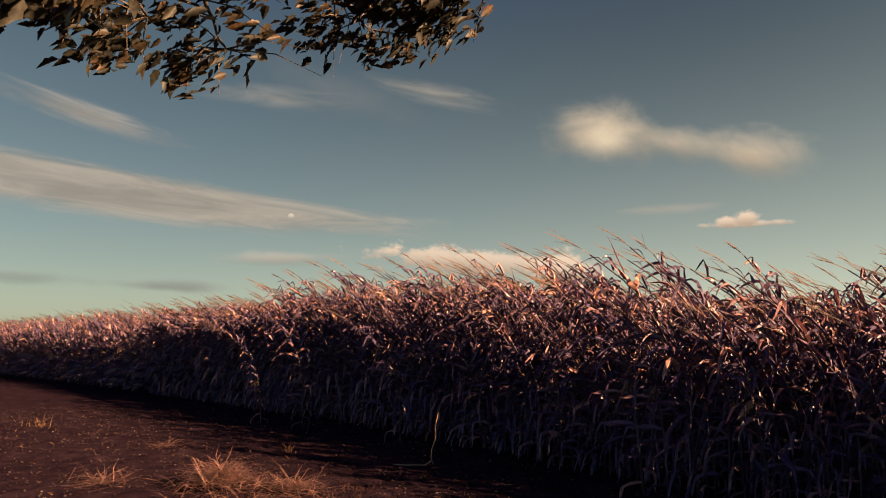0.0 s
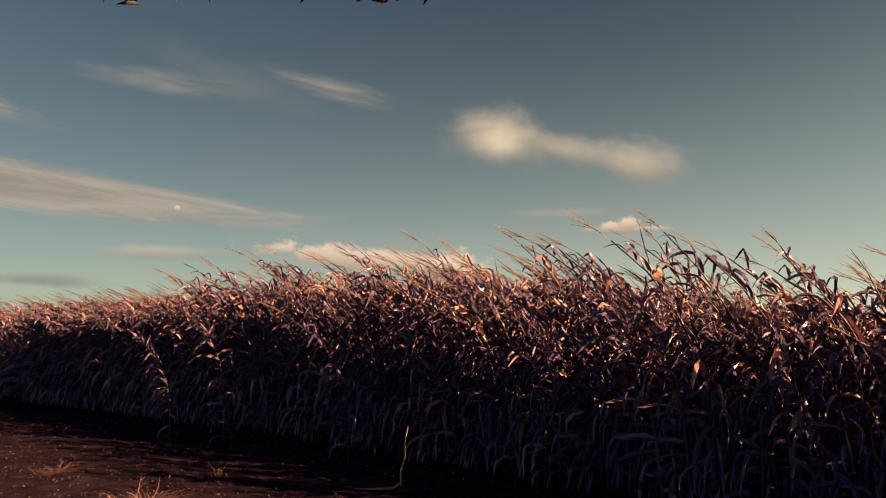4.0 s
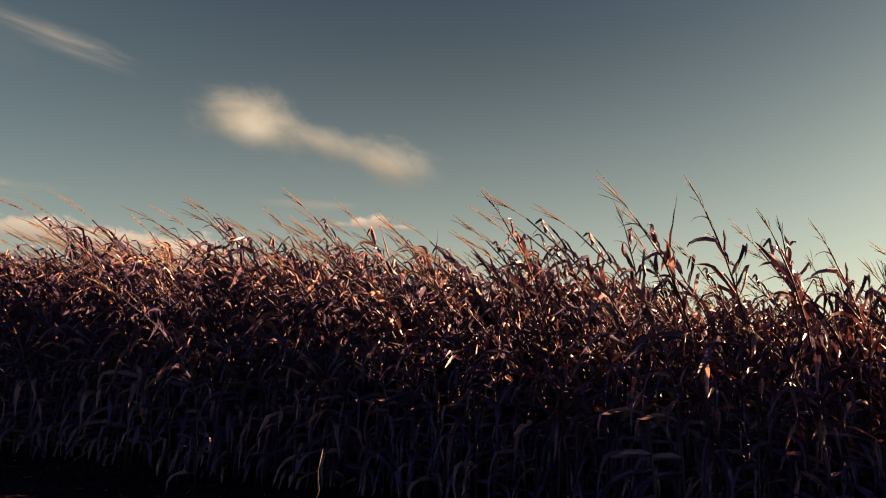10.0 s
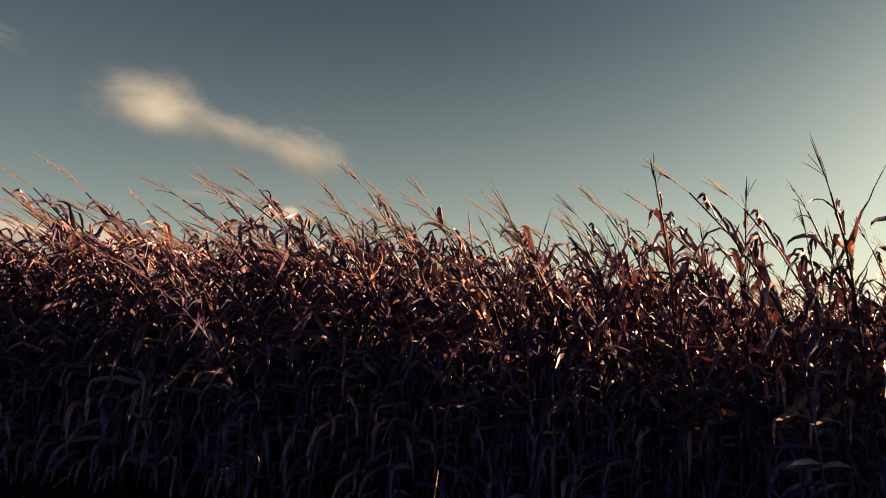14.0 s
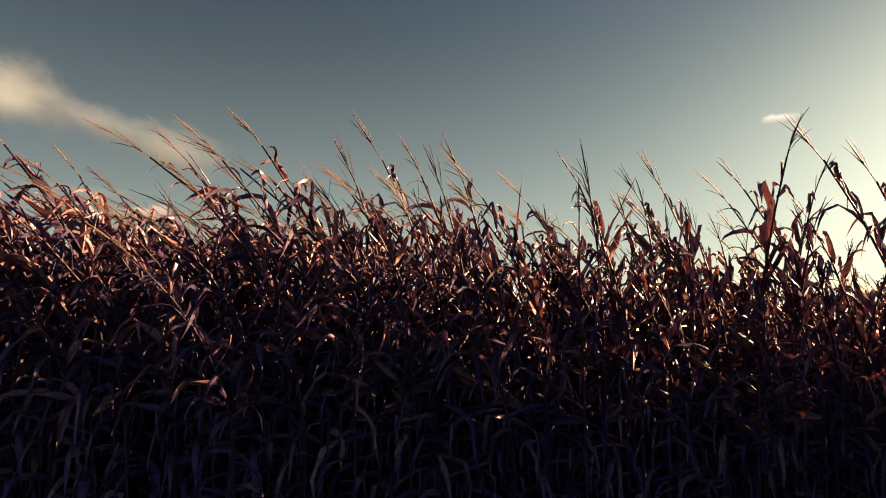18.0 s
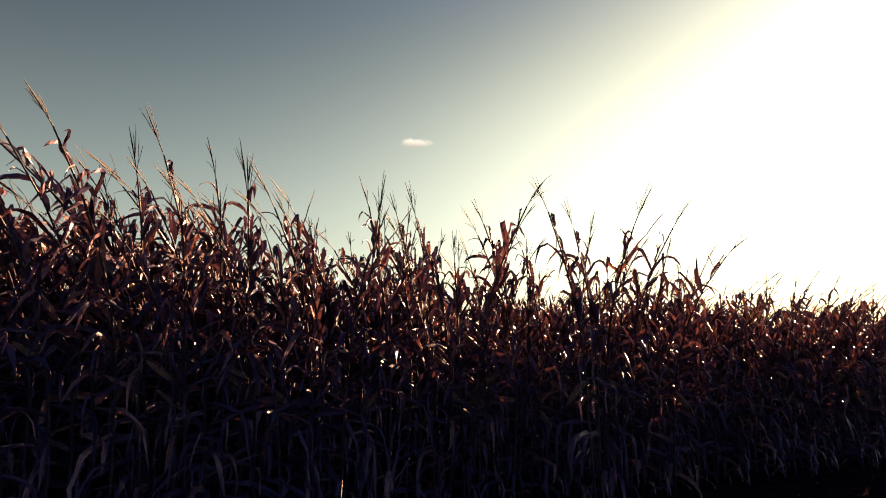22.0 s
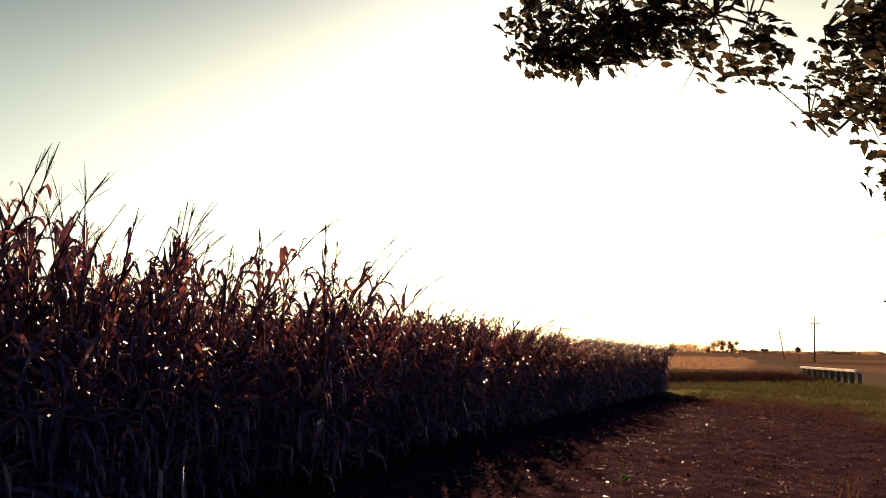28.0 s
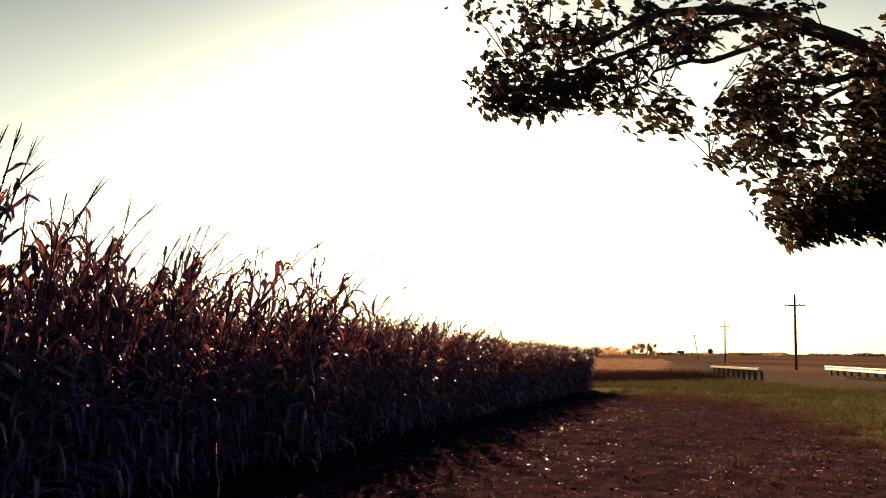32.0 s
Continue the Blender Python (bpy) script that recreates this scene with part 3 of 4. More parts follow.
def build_corn():
    rng = random.Random(11)
    masters = []
    for i in range(14):
        masters.append(corn_master(100 + i))
    used = set()
    spots = []
    # the two front rows beside the walk, plant by plant
    for row, (x0, x1, gap) in enumerate(((-13.0, 4.5, 0.135), (-10.5, 0.5, 0.14))):
        x = x0
        while x < x1:
            spots.append((x, front(x) + row * ROW + rng.uniform(-0.09, 0.09), row_height(row)))
            x += gap * rng.uniform(0.75, 1.25)
    # stray plants that stand out from the row
    spots += [(-7.75, -0.3, 0.72), (-10.55, -0.8, 0.74), (-11.9, -1.15, 0.72)]
    # tall ones that rise out of the crop
    tall_from = len(spots)
    spots += TALL_PLANTS
    for n, (x, y, tall) in enumerate(spots):
        i = rng.randrange(len(masters))
        if n >= tall_from:
            s = tall / max((p.matrix_basis @ v.co).z for p in masters[i].children for v in p.data.vertices)
        else:
            s = 1.135 * corn_height(x) * tall
            s *= rng.choice((0.85, 0.91, 0.95, 0.98, 1.02, 1.06)) + 0.07 * noise.noise(Vector((x * 1.1, y, 5)))
        m = turn(x, y, 0.0, rng.uniform(-28, 28), s, rng.uniform(-0.07, 0.07), rng.uniform(0, 6.28))
        if i not in used:
            used.add(i)
            masters[i].matrix_basis = m
        else:
            copy_thing(masters[i], m).matrix_basis = m
    for i in range(len(masters)):
        if i not in used:
            masters[i].matrix_basis = turn(-13.4 - 0.2 * i, front(-13.4 - 0.2 * i), 0.0)

    def protos(seeds, fine):
        out = []
        for s in seeds:
            v, f, m = [], [], []
            for name, (pv, pf) in corn_parts(s, fine, 1.4, 9):
                o = len(v)
                v += pv
                f += [tuple(q + o for q in face) for face in pf]
                m += [CORN_MATS.index(MAT_OF[name])] * len(pf)
            out.append((v, f, m))
        return out

    # the rest of the near rows, full plants
    places = []
    near = protos(range(200, 214), True)
    for row in range(0, 6):
        x = -22.0
        while x < 18.4:
            if not ((row == 0 and -13.1 < x < 4.5) or (row == 1 and -10.6 < x < 0.5)):
                if row < 3 or rng.random() < 0.8:
                    s = corn_height(x) * row_height(row) * rng.choice((0.86, 0.92, 0.96, 0.99, 1.02, 1.06))
                    places.append((rng.randrange(14), turn(x, front(x) + row * ROW + rng.uniform(-0.09, 0.09), 0, rng.uniform(-28, 28), s, rng.uniform(-0.06, 0.06), rng.uniform(0, 6.28))))
            x += 0.115 * rng.uniform(0.75, 1.25)
    # the field's end stands thick, where the planter turned
    for row in range(0, 14):
        x = 16.6
        while x < 18.5:
            places.append((rng.randrange(14), turn(x, front(x) + 0.1 + row * ROW + rng.uniform(-0.25, 0.35), 0, rng.uniform(-28, 28), corn_height(x) * 1.03 * rng.uniform(0.9, 1.03), rng.uniform(-0.06, 0.06), rng.uniform(0, 6.28))))
            x += 0.13 * rng.uniform(0.75, 1.25)
    tagged(scatter("corn_crop_inner_rows", near, places, CORN_MATS), "dense dry corn crop behind the front rows", "corn crop", kind="stuff")
    # far rows, simpler plants
    places = []
    coarse = protos(range(300, 316), False)
    for row in range(0, 46):
        x = -75.0
        while x < 18.4:
            if row >= 6 or x < -22.0:
                keep = 1.0 if row < 8 else 0.62 if row < 24 else 0.4
                if rng.random() < keep and (x > -55 or row < 14):
                    s = corn_height(x) * row_height(row) * rng.choice((0.86, 0.92, 0.96, 0.99, 1.02, 1.06))
                    places.append((rng.randrange(16), turn(x, front(x) + row * ROW + rng.uniform(-0.1, 0.1), 0, rng.uniform(-30, 30), s, rng.uniform(-0.06, 0.06), rng.uniform(0, 6.28))))
            x += (0.24 if row >= 5 else 0.15) * rng.uniform(0.7, 1.3)
    tagged(scatter("corn_crop_far_rows", coarse, places, CORN_MATS), "far rows of the dry corn field", "corn crop", kind="stuff")


build_corn()


# ---------------------------------------------------------------- tree over the path
def tree_leaf(rng, size, fold):
    """A lobed leaf in the xy plane, stalk at the origin, pointing to +x."""
    half = [(0.0, 0.0), (0.10, 0.14), (0.18, 0.25), (0.34, 0.23), (0.50, 0.30), (0.60, 0.20), (0.78, 0.13), (1.0, 0.0)]
    verts = [Vector((x * size, 0, -0.10 * size * x * x)) for x in (0.0, 0.45, 1.0)]
    left = [Vector((x * size, y * size, fold * y * size - 0.12 * size * x * x)) for x, y in half[1:-1]]
    right = [Vector((x * size, -y * size, fold * y * size - 0.12 * size * x * x)) for x, y in half[1:-1]]
    nl = len(left)
    verts += left + right
    li, ri = [3 + i for i in range(nl)], [3 + nl + i for i in range(nl)]
    faces = [(0, 1, li[2], li[1], li[0]), (1, 2, li[5], li[4], li[3], li[2]), (0, ri[0], ri[1], ri[2], 1), (1, ri[2], ri[3], ri[4], ri[5], 2)]
    return verts, faces


# boughs: points and radii
LOW_BOUGHS = [
    ([(0.5, -9.6, 2.4), (-0.5, -8.4, 4.2), (-1.7, -7.0, 5.15), (-2.7, -5.6, 5.5), (-3.1, -4.5, 5.4), (-3.2, -3.5, 4.95)], [0.17, 0.14, 0.10, 0.065, 0.04, 0.015]),
    ([(-2.5, -6.0, 5.42), (-2.7, -4.8, 5.3), (-2.8, -3.5, 5.0), (-2.8, -2.5, 4.65)], [0.05, 0.035, 0.025, 0.01]),
    ([(-1.5, -7.25, 5.06), (-2.3, -6.5, 4.6), (-3.1, -5.8, 4.4), (-3.6, -5.2, 4.1)], [0.055, 0.04, 0.025, 0.01]),
    ([(-1.0, -7.8, 4.6), (-1.3, -7.0, 4.1), (-1.2, -6.4, 3.6), (-1.0, -5.9, 3.15)], [0.05, 0.035, 0.02, 0.01]),
    ([(-0.3, -8.6, 3.9), (-0.6, -7.5, 3.8), (-0.75, -6.8, 3.4), (-0.75, -6.2, 3.05)], [0.05, 0.035, 0.02, 0.01]),
]
OUTER_BOUGHS = [
    ([(-2.3, -6.2, 5.34), (-3.2, -5.3, 4.7), (-3.7, -4.8, 4.5), (-4.0, -4.5, 4.2)], [0.04, 0.03, 0.02, 0.008]),
    ([(-3.05, -4.7, 5.42), (-3.5, -4.0, 5.0), (-3.8, -3.4, 4.9), (-3.9, -3.1, 4.75)], [0.03, 0.022, 0.015, 0.008]),
    ([(-1.5, -7.2, 5.08), (-1.6, -6.3, 4.6), (-1.4, -5.6, 4.15), (-1.2, -5.1, 3.8)], [0.04, 0.03, 0.02, 0.008]),
    ([(-0.6, -8.3, 4.3), (-1.6, -7.9, 4.6), (-2.4, -7.3, 4.5), (-2.9, -6.8, 4.2)], [0.05, 0.035, 0.02, 0.008]),
]
# boughs out of view, added to keep southern sky light off the corn
UNSEEN_BOUGHS = [
    ([(0.5, -9.6, 2.6), (0.6, -9.4, 5.0), (0.2, -9.0, 7.2), (-0.2, -8.7, 9.0)], [0.19, 0.14, 0.08, 0.02]),
    ([(0.5, -9.5, 4.2), (-0.9, -8.6, 6.2), (-2.0, -7.0, 7.0), (-2.8, -5.6, 7.2)], [0.11, 0.08, 0.05, 0.015]),
    ([(0.5, -9.6, 3.0), (2.0, -10.6, 5.2), (3.2, -11.4, 6.2)], [0.13, 0.08, 0.02]),
    ([(0.5, -9.6, 3.4), (-0.8, -11.0, 5.6), (-1.4, -12.2, 6.6)], [0.12, 0.08, 0.02]),
    ([(0.55, -9.5, 3.8), (1.9, -8.7, 5.8), (3.0, -8.0, 6.8)], [0.11, 0.07, 0.02]),
    ([(0.5, -9.3, 5.0), (-2.2, -9.2, 6.6), (-4.6, -8.8, 7.4)], [0.10, 0.07, 0.02]),
    ([(0.5, -9.3, 6.0), (-1.8, -7.6, 8.0), (-3.6, -6.2, 8.8)], [0.09, 0.06, 0.02]),
]
BOUGHS = LOW_BOUGHS + OUTER_BOUGHS + UNSEEN_BOUGHS


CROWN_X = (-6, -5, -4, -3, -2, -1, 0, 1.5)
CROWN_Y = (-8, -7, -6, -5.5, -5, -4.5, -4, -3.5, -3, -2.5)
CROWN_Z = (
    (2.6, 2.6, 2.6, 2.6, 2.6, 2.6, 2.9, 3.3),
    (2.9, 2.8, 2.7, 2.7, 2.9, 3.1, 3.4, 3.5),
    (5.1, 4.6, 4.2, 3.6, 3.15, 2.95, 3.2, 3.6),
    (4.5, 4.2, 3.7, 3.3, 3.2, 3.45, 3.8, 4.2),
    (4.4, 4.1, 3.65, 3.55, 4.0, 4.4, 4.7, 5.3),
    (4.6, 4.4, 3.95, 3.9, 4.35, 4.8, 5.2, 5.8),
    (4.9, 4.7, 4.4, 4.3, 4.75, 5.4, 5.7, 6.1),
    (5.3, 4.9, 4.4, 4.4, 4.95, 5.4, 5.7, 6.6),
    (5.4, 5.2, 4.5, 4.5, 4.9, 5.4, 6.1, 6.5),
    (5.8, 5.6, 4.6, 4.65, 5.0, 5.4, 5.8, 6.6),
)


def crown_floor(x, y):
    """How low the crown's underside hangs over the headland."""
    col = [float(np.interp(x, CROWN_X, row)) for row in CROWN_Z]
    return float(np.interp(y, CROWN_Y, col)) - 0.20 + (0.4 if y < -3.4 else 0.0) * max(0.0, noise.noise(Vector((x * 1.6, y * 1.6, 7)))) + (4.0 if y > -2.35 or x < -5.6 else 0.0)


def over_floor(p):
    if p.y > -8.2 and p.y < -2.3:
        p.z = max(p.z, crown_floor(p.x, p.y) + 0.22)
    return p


def along(points, u):
    pts = [Vector(p) for p in points]
    f = u * (len(pts) - 1)
    i = min(int(f), len(pts) - 2)
    return pts[i].lerp(pts[i + 1], f - i)


def build_tree():
    rng = random.Random(5)
    tree = new("tree")
    tree.location = (0.5, -9.6, 0)
    off = Vector((0.5, -9.6, 0))

    def local(vf):
        return [Vector(v) - off for v in vf[0]], vf[1]

    v, f = local(tube([(0.62, -9.7, -0.1), (0.58, -9.66, 0.25), (0.55, -9.63, 1.2), (0.5, -9.6, 2.4), (0.5, -9.6, 3.4)], [0.46, 0.33, 0.27, 0.25, 0.2], 14))
    part("trunk", mesh("trunk", v, f, [BARK], smooth=True), tree)
    leaf_protos = []
    for i in range(6):
        lv, lf = tree_leaf(rng, 0.15, rng.uniform(0.1, 0.6))
        leaf_protos.append((lv, lf, [0] * len(lf)))
    shapes = [mesh("leaf", lv, lf, [MAPLE]) for lv, lf, _ in leaf_protos]
    places, twigs, singles, lines = [], [], [], []
    for li, (pts, radii) in enumerate(BOUGHS):
        # smooth the limb with a little wander
        n = 14
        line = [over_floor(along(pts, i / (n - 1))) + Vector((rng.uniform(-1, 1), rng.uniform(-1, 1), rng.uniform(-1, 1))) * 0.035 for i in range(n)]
        rad = [float(np.interp(i / (n - 1) * (len(radii) - 1), range(len(radii)), radii)) for i in range(n)]
        v, f = local(tube(line, rad, 8))
        part("limb", mesh("limb", v, f, [BARK], smooth=True), tree)
        lines.append(line)

    def spray(s, e, count, spread):
        """A thin twig from s to e with leaves streaming off it downwind."""
        mid = s.lerp(e, 0.5) + Vector((rng.gauss(0, 0.05), rng.gauss(0, 0.05), 0.06))
        twigs.append(local(tube([s, mid, e], [0.010, 0.006, 0.002], 3)))
        for _ in range(count):
            w = 1.0 - abs(rng.gauss(0, 0.26))
            p = s.lerp(mid, max(0.0, w * 2)) if w < 0.5 else mid.lerp(e, (w - 0.5) * 2)
            p = p + Vector((rng.gauss(0, spread), rng.gauss(0, spread), rng.gauss(-0.02, spread * 0.8)))
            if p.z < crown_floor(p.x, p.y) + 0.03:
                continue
            aim = (WIND * 0.8 + Vector((rng.gauss(0, 0.42), rng.gauss(0, 0.42), rng.gauss(-0.45, 0.35)))).normalized()
            rot = aim.to_track_quat("X", "Z").to_matrix().to_4x4()
            m = Matrix.Translation(p - off) @ rot @ Matrix.Rotation(rng.uniform(-1.5, 1.5), 4, "X") @ Matrix.Diagonal((1.0, rng.uniform(0.55, 1.0), 1.0, 1.0)) @ Matrix.Scale(rng.uniform(0.65, 1.15), 4)
            if len(singles) < 290 and p.x < -2.7 and p.z < 5.4:
                singles.append((rng.randrange(6), m))
            else:
                places.append((rng.randrange(6), m))

    # the underside of the crown, spray by spray
    joints = [q for line in lines[:9] for q in line[3:]]
    made = 0
    while made < 325:
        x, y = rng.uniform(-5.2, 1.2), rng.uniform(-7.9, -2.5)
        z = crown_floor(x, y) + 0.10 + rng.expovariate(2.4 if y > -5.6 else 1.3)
        c = Vector((x, y, z))
        gap = noise.noise(c * 1.35)
        if gap < 0.07 and rng.random() < (0.97 if y > -5.6 else 0.5) or -5.4 < y < -3.5 and rng.random() < 0.48:
            continue
        s = min(joints, key=lambda q: (q - c).length)
        if (s - c).length > 1.15:
            continue
        made += 1
        spray(s, c, rng.randint(12, 19), 0.095)
    # branchlets that droop below the rest
    for x, y, z, count, wide in ((-4.05, -4.74, 3.66, 5, 0.16), (-3.85, -5.2, 3.66, 4, 0.15), (-3.38, -3.85, 3.9, 4, 0.13), (-2.98, -2.66, 4.38, 3, 0.11)):
        for _ in range(count):
            c = Vector((x + rng.gauss(0, wide), y + rng.gauss(0, wide), z + rng.uniform(0, 0.3)))
            spray(min(joints, key=lambda q: (q - c).length), c, rng.randint(10, 15), 0.08)
    # the outermost sprays over the field's edge
    tips = [q for line in lines[:2] for q in line[9:]]
    for _ in range(20):
        x, y = rng.uniform(-3.75, -2.7), rng.uniform(-3.5, -2.45)
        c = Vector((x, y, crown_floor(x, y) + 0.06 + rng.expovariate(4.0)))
        spray(min(tips, key=lambda q: (q - c).length), c, rng.randint(9, 15), 0.07)
    # the rest of the crown; the unseen boughs above and behind block sky light
    for li, line in enumerate(lines):
        for _ in range(TWIGS[li]):
            s = along([tuple(p) for p in line], rng.uniform(0.3, 1.0))
            d = Vector((rng.gauss(0, 1), rng.gauss(0, 1), rng.gauss(0.1, 0.7))).normalized()
            e = s + d * rng.uniform(0.3, 0.95) + WIND * 0.08
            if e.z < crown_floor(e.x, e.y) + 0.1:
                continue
            spray(s, e, rng.randint(12, 20), 0.09)
    v, f = join(twigs)
    tagged(part("fine_twigwork", mesh("fine_twigwork", v, f, [BARK]), tree), kind="stuff")
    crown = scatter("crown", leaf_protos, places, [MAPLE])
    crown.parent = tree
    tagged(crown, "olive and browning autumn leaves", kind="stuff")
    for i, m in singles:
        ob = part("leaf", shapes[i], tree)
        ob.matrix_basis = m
    tagged(tree, "broad roadside tree with olive-brown autumn leaves hanging over the headland", "tree")


TWIGS = [10, 26, 4, 48, 80, 3, 10, 4, 90, 120, 120, 120, 120, 120, 120, 120]
build_tree()


# ---------------------------------------------------------------- road, rails, poles, far land
def build_road():
    mid = [(20, -40), (22, -28), (25.5, -16.5), (31, -11.0), (40, -8.3), (60, -5.5), (120, 2.0), (400, 38), (1500, 175)]
    verts, faces = [], []
    pts = []
    for i in range(len(mid) - 1):
        for q in range(6):
            a, b = Vector(mid[i]), Vector(mid[i + 1])
            pts.append(a.lerp(b, q / 6))
    for i, p in enumerate(pts):
        d = (pts[min(i + 1, len(pts) - 1)] - pts[max(i - 1, 0)]).normalized()
        nrm = Vector((-d.y, d.x))
        wide = 1.0 if p.x < 45 else 0.7
        for w, z in ((-3.4, 0.0), (-2.6, 0.06), (0, 0.10), (2.6, 0.06), (3.4, 0.0)):
            q = p + nrm * w * wide
            verts.append((q.x, q.y, z))
    for i in range(len(pts) - 1):
        for j in range(4):
            a = i * 5 + j
            faces.append((a, a + 1, a + 6, a + 5))
    tagged(new("road", mesh("road", verts, faces, [ASPHALT], smooth=True)), "narrow grey asphalt country road past the field", "road", kind="structure")


def w_beam(length):
    """Profile of a steel guard rail, run along x."""
    prof = [(0.0, -0.155), (0.03, -0.13), (0.03, -0.09), (-0.03, -0.04), (-0.03, 0.04), (0.03, 0.09), (0.03, 0.13), (0.0, 0.155)]
    verts, faces = [], []
    n = len(prof)
    for x in (0.0, length):
        for t in (0.0, 0.012):
            verts += [(x, p + t, q) for p, q in prof]
    for j in range(n - 1):
        faces += [(j, j + 1, 2 * n + j + 1, 2 * n + j), (n + j, 3 * n + j, 3 * n + j + 1, n + j + 1)]
        faces += [(j, n + j, n + j + 1, j + 1), (2 * n + j, 2 * n + j + 1, 3 * n + j + 1, 3 * n + j)]
    faces += [(0, 2 * n, 3 * n, n), (n - 1, 2 * n - 1, 4 * n - 1, 3 * n - 1)]
    return verts, faces


def guard_rail(a, b, posts, beam_mat, post_mat, side, label, height=0.72):
    a, b = Vector(a), Vector(b)
    ob = new("guard_rail")
    d = b - a
    ob.matrix_basis = pose(a.x, a.y, 0, 0, 0, math.degrees(math.atan2(d.y, d.x)))
    L = d.length
    v, f = w_beam(L)
    beam = part("beam", mesh("beam", v, f, [beam_mat]), ob)
    beam.location = (0, 0, height - 0.16)
    pv, pf = box(0, 0, height / 2 - 0.1, 0.15, 0.16, height + 0.2)
    bv, bf = box(0, 0, 0, 0.12, 0.14, 0.3)
    pm, bm_ = mesh("post", pv, pf, [post_mat]), mesh("spacer", bv, bf, [post_mat])
    for i in range(posts):
        x = L * (i + 0.3) / (posts - 0.4)
        p = part("post", pm, ob)
        p.location = (x, 0.26 * side, 0)
        s = part("spacer", bm_, p)
        s.location = (0, -0.15 * side, height - 0.17)
    ev, ef = tube([(0, 0.0, height - 0.32), (-0.28, 0.03, height - 0.30), (-0.34, 0.05, height - 0.02), (0, 0.01, height - 0.01)], [0.02, 0.05, 0.05, 0.02], 6)
    part("end_piece", mesh("end_piece", ev, ef, [beam_mat], smooth=True), ob, "curved rail end")
    tagged(ob, label, "guard rail", "guard rails at the bridge")


def bridge_rail(a, b, posts, label, height=0.78):
    """Low concrete railing: posts under one top rail."""
    a, b = Vector(a), Vector(b)
    ob = new("bridge_rail")
    d = b - a
    L = d.length
    ob.matrix_basis = pose(a.x, a.y, 0, 0, 0, math.degrees(math.atan2(d.y, d.x)))
    v, f = box(L / 2, 0, height - 0.055, L + 0.3, 0.20, 0.11)
    part("top_rail", mesh("top_rail", v, f, [PAINT]), ob, "pale weathered top rail")
    v, f = box(0, 0, (height - 0.11) / 2 - 0.05, 0.16, 0.09, height - 0.01)
    pm = mesh("post", v, f, [CONCRETE])
    for i in range(posts):
        p = part("post", pm, ob)
        p.location = (L * i / (posts - 1), 0, 0)
    v, f = box(0, 0, 0.30, 0.16, 0.18, 0.64)
    em = mesh("end_block", v, f, [POLE])
    # dark panel added behind the posts so the gaps read as shade
    v, f = box(L / 2, -0.10, 0.33, L, 0.08, 0.70)
    part("parapet", mesh("parapet", v, f, [POLE]), ob, "dark panel added behind the posts to darken the gaps")
    for x in (-0.32,):
        p = part("end_block", em, ob)
        p.location = (x, 0, 0)
    tagged(ob, label, "railing", "guard rails at the bridge")


def utility_pole(x, y, h, lean_x, lean_y, label):
    ob = new("utility_pole")
    ob.location = (x, y, 0)
    top = Vector((lean_x, lean_y, h))
    v, f = tube([top * u for u in (-0.05, 0.25, 0.5, 0.75, 1.0)], [0.14, 0.13, 0.12, 0.105, 0.09], 10)
    part("pole", mesh("pole", v, f, [POLE], smooth=True), ob)
    c = top * 0.85
    v, f = box(0, 0, 0, 0.1, 1.9, 0.12)
    arm = part("crossarm", mesh("crossarm", v, f, [POLE]), ob)
    arm.location = c + Vector((-0.15, 0, 0))
    for s in (-0.85, -0.45, 0.45, 0.85):
        v, f = tube([(0, 0, 0), (0, 0, 0.06), (0, 0, 0.10), (0, 0, 0.16)], [0.02, 0.05, 0.035, 0.02], 8)
        i = part("insulator", mesh("insulator", v, f, [SIGN], smooth=True), arm)
        i.location = (0, s, 0.06)
    for s in (-1, 1):
        v, f = tube([(-0.1, 0.55 * s, -0.03), (0.1, 0.04 * s, -0.55)], [0.018, 0.018], 5)
        part("brace", mesh("brace", v, f, [STEEL]), arm)
    tagged(ob, label, "utility pole", "poles along the road")


def road_sign(x, y, round_, label):
    ob = new("road_sign")
    ob.location = (x, y, 0)
    v, f = tube([(0, 0, -0.2), (0, 0, 2.3)], [0.03, 0.03], 6)
    part("post", mesh("post", v, f, [SIGN]), ob)
    if round_:
        pts = [(0, 0.45 * math.cos(math.radians(a)), 2.1 + 0.45 * math.sin(math.radians(a))) for a in range(0, 360, 20)]
    else:
        pts = [(0, -0.75, 1.75), (0, 0.75, 1.75), (0, 0.75, 2.25), (0, -0.75, 2.25)]
    n = len(pts)
    verts = pts + [(0.02, y_, z_) for _, y_, z_ in pts]
    faces = [tuple(range(n))[::-1], tuple(range(n, 2 * n))] + [(i, (i + 1) % n, n + (i + 1) % n, n + i) for i in range(n)]
    part("panel", mesh("panel", verts, faces, [SIGN]), ob)
    tagged(ob, label, "sign")


def blade(rng, h, w, lean):
    a = rng.uniform(0, 6.28)
    s = Vector((math.cos(a), math.sin(a), 0)) * w
    d = Vector((rng.gauss(0, lean), rng.gauss(0, lean), 0)) + WIND * lean * 0.6
    p0, p1, p2 = Vector((0, 0, 0)), Vector((0, 0, h * 0.6)) + d * h * 0.3, Vector((0, 0, h)) + d * h
    if d.length > 0.8:
        p2.z = h * 0.55
    return [p0 - s, p0 + s, p1 + s * 0.7, p1 - s * 0.7, p2], [(0, 1, 2, 3), (3, 2, 4)]


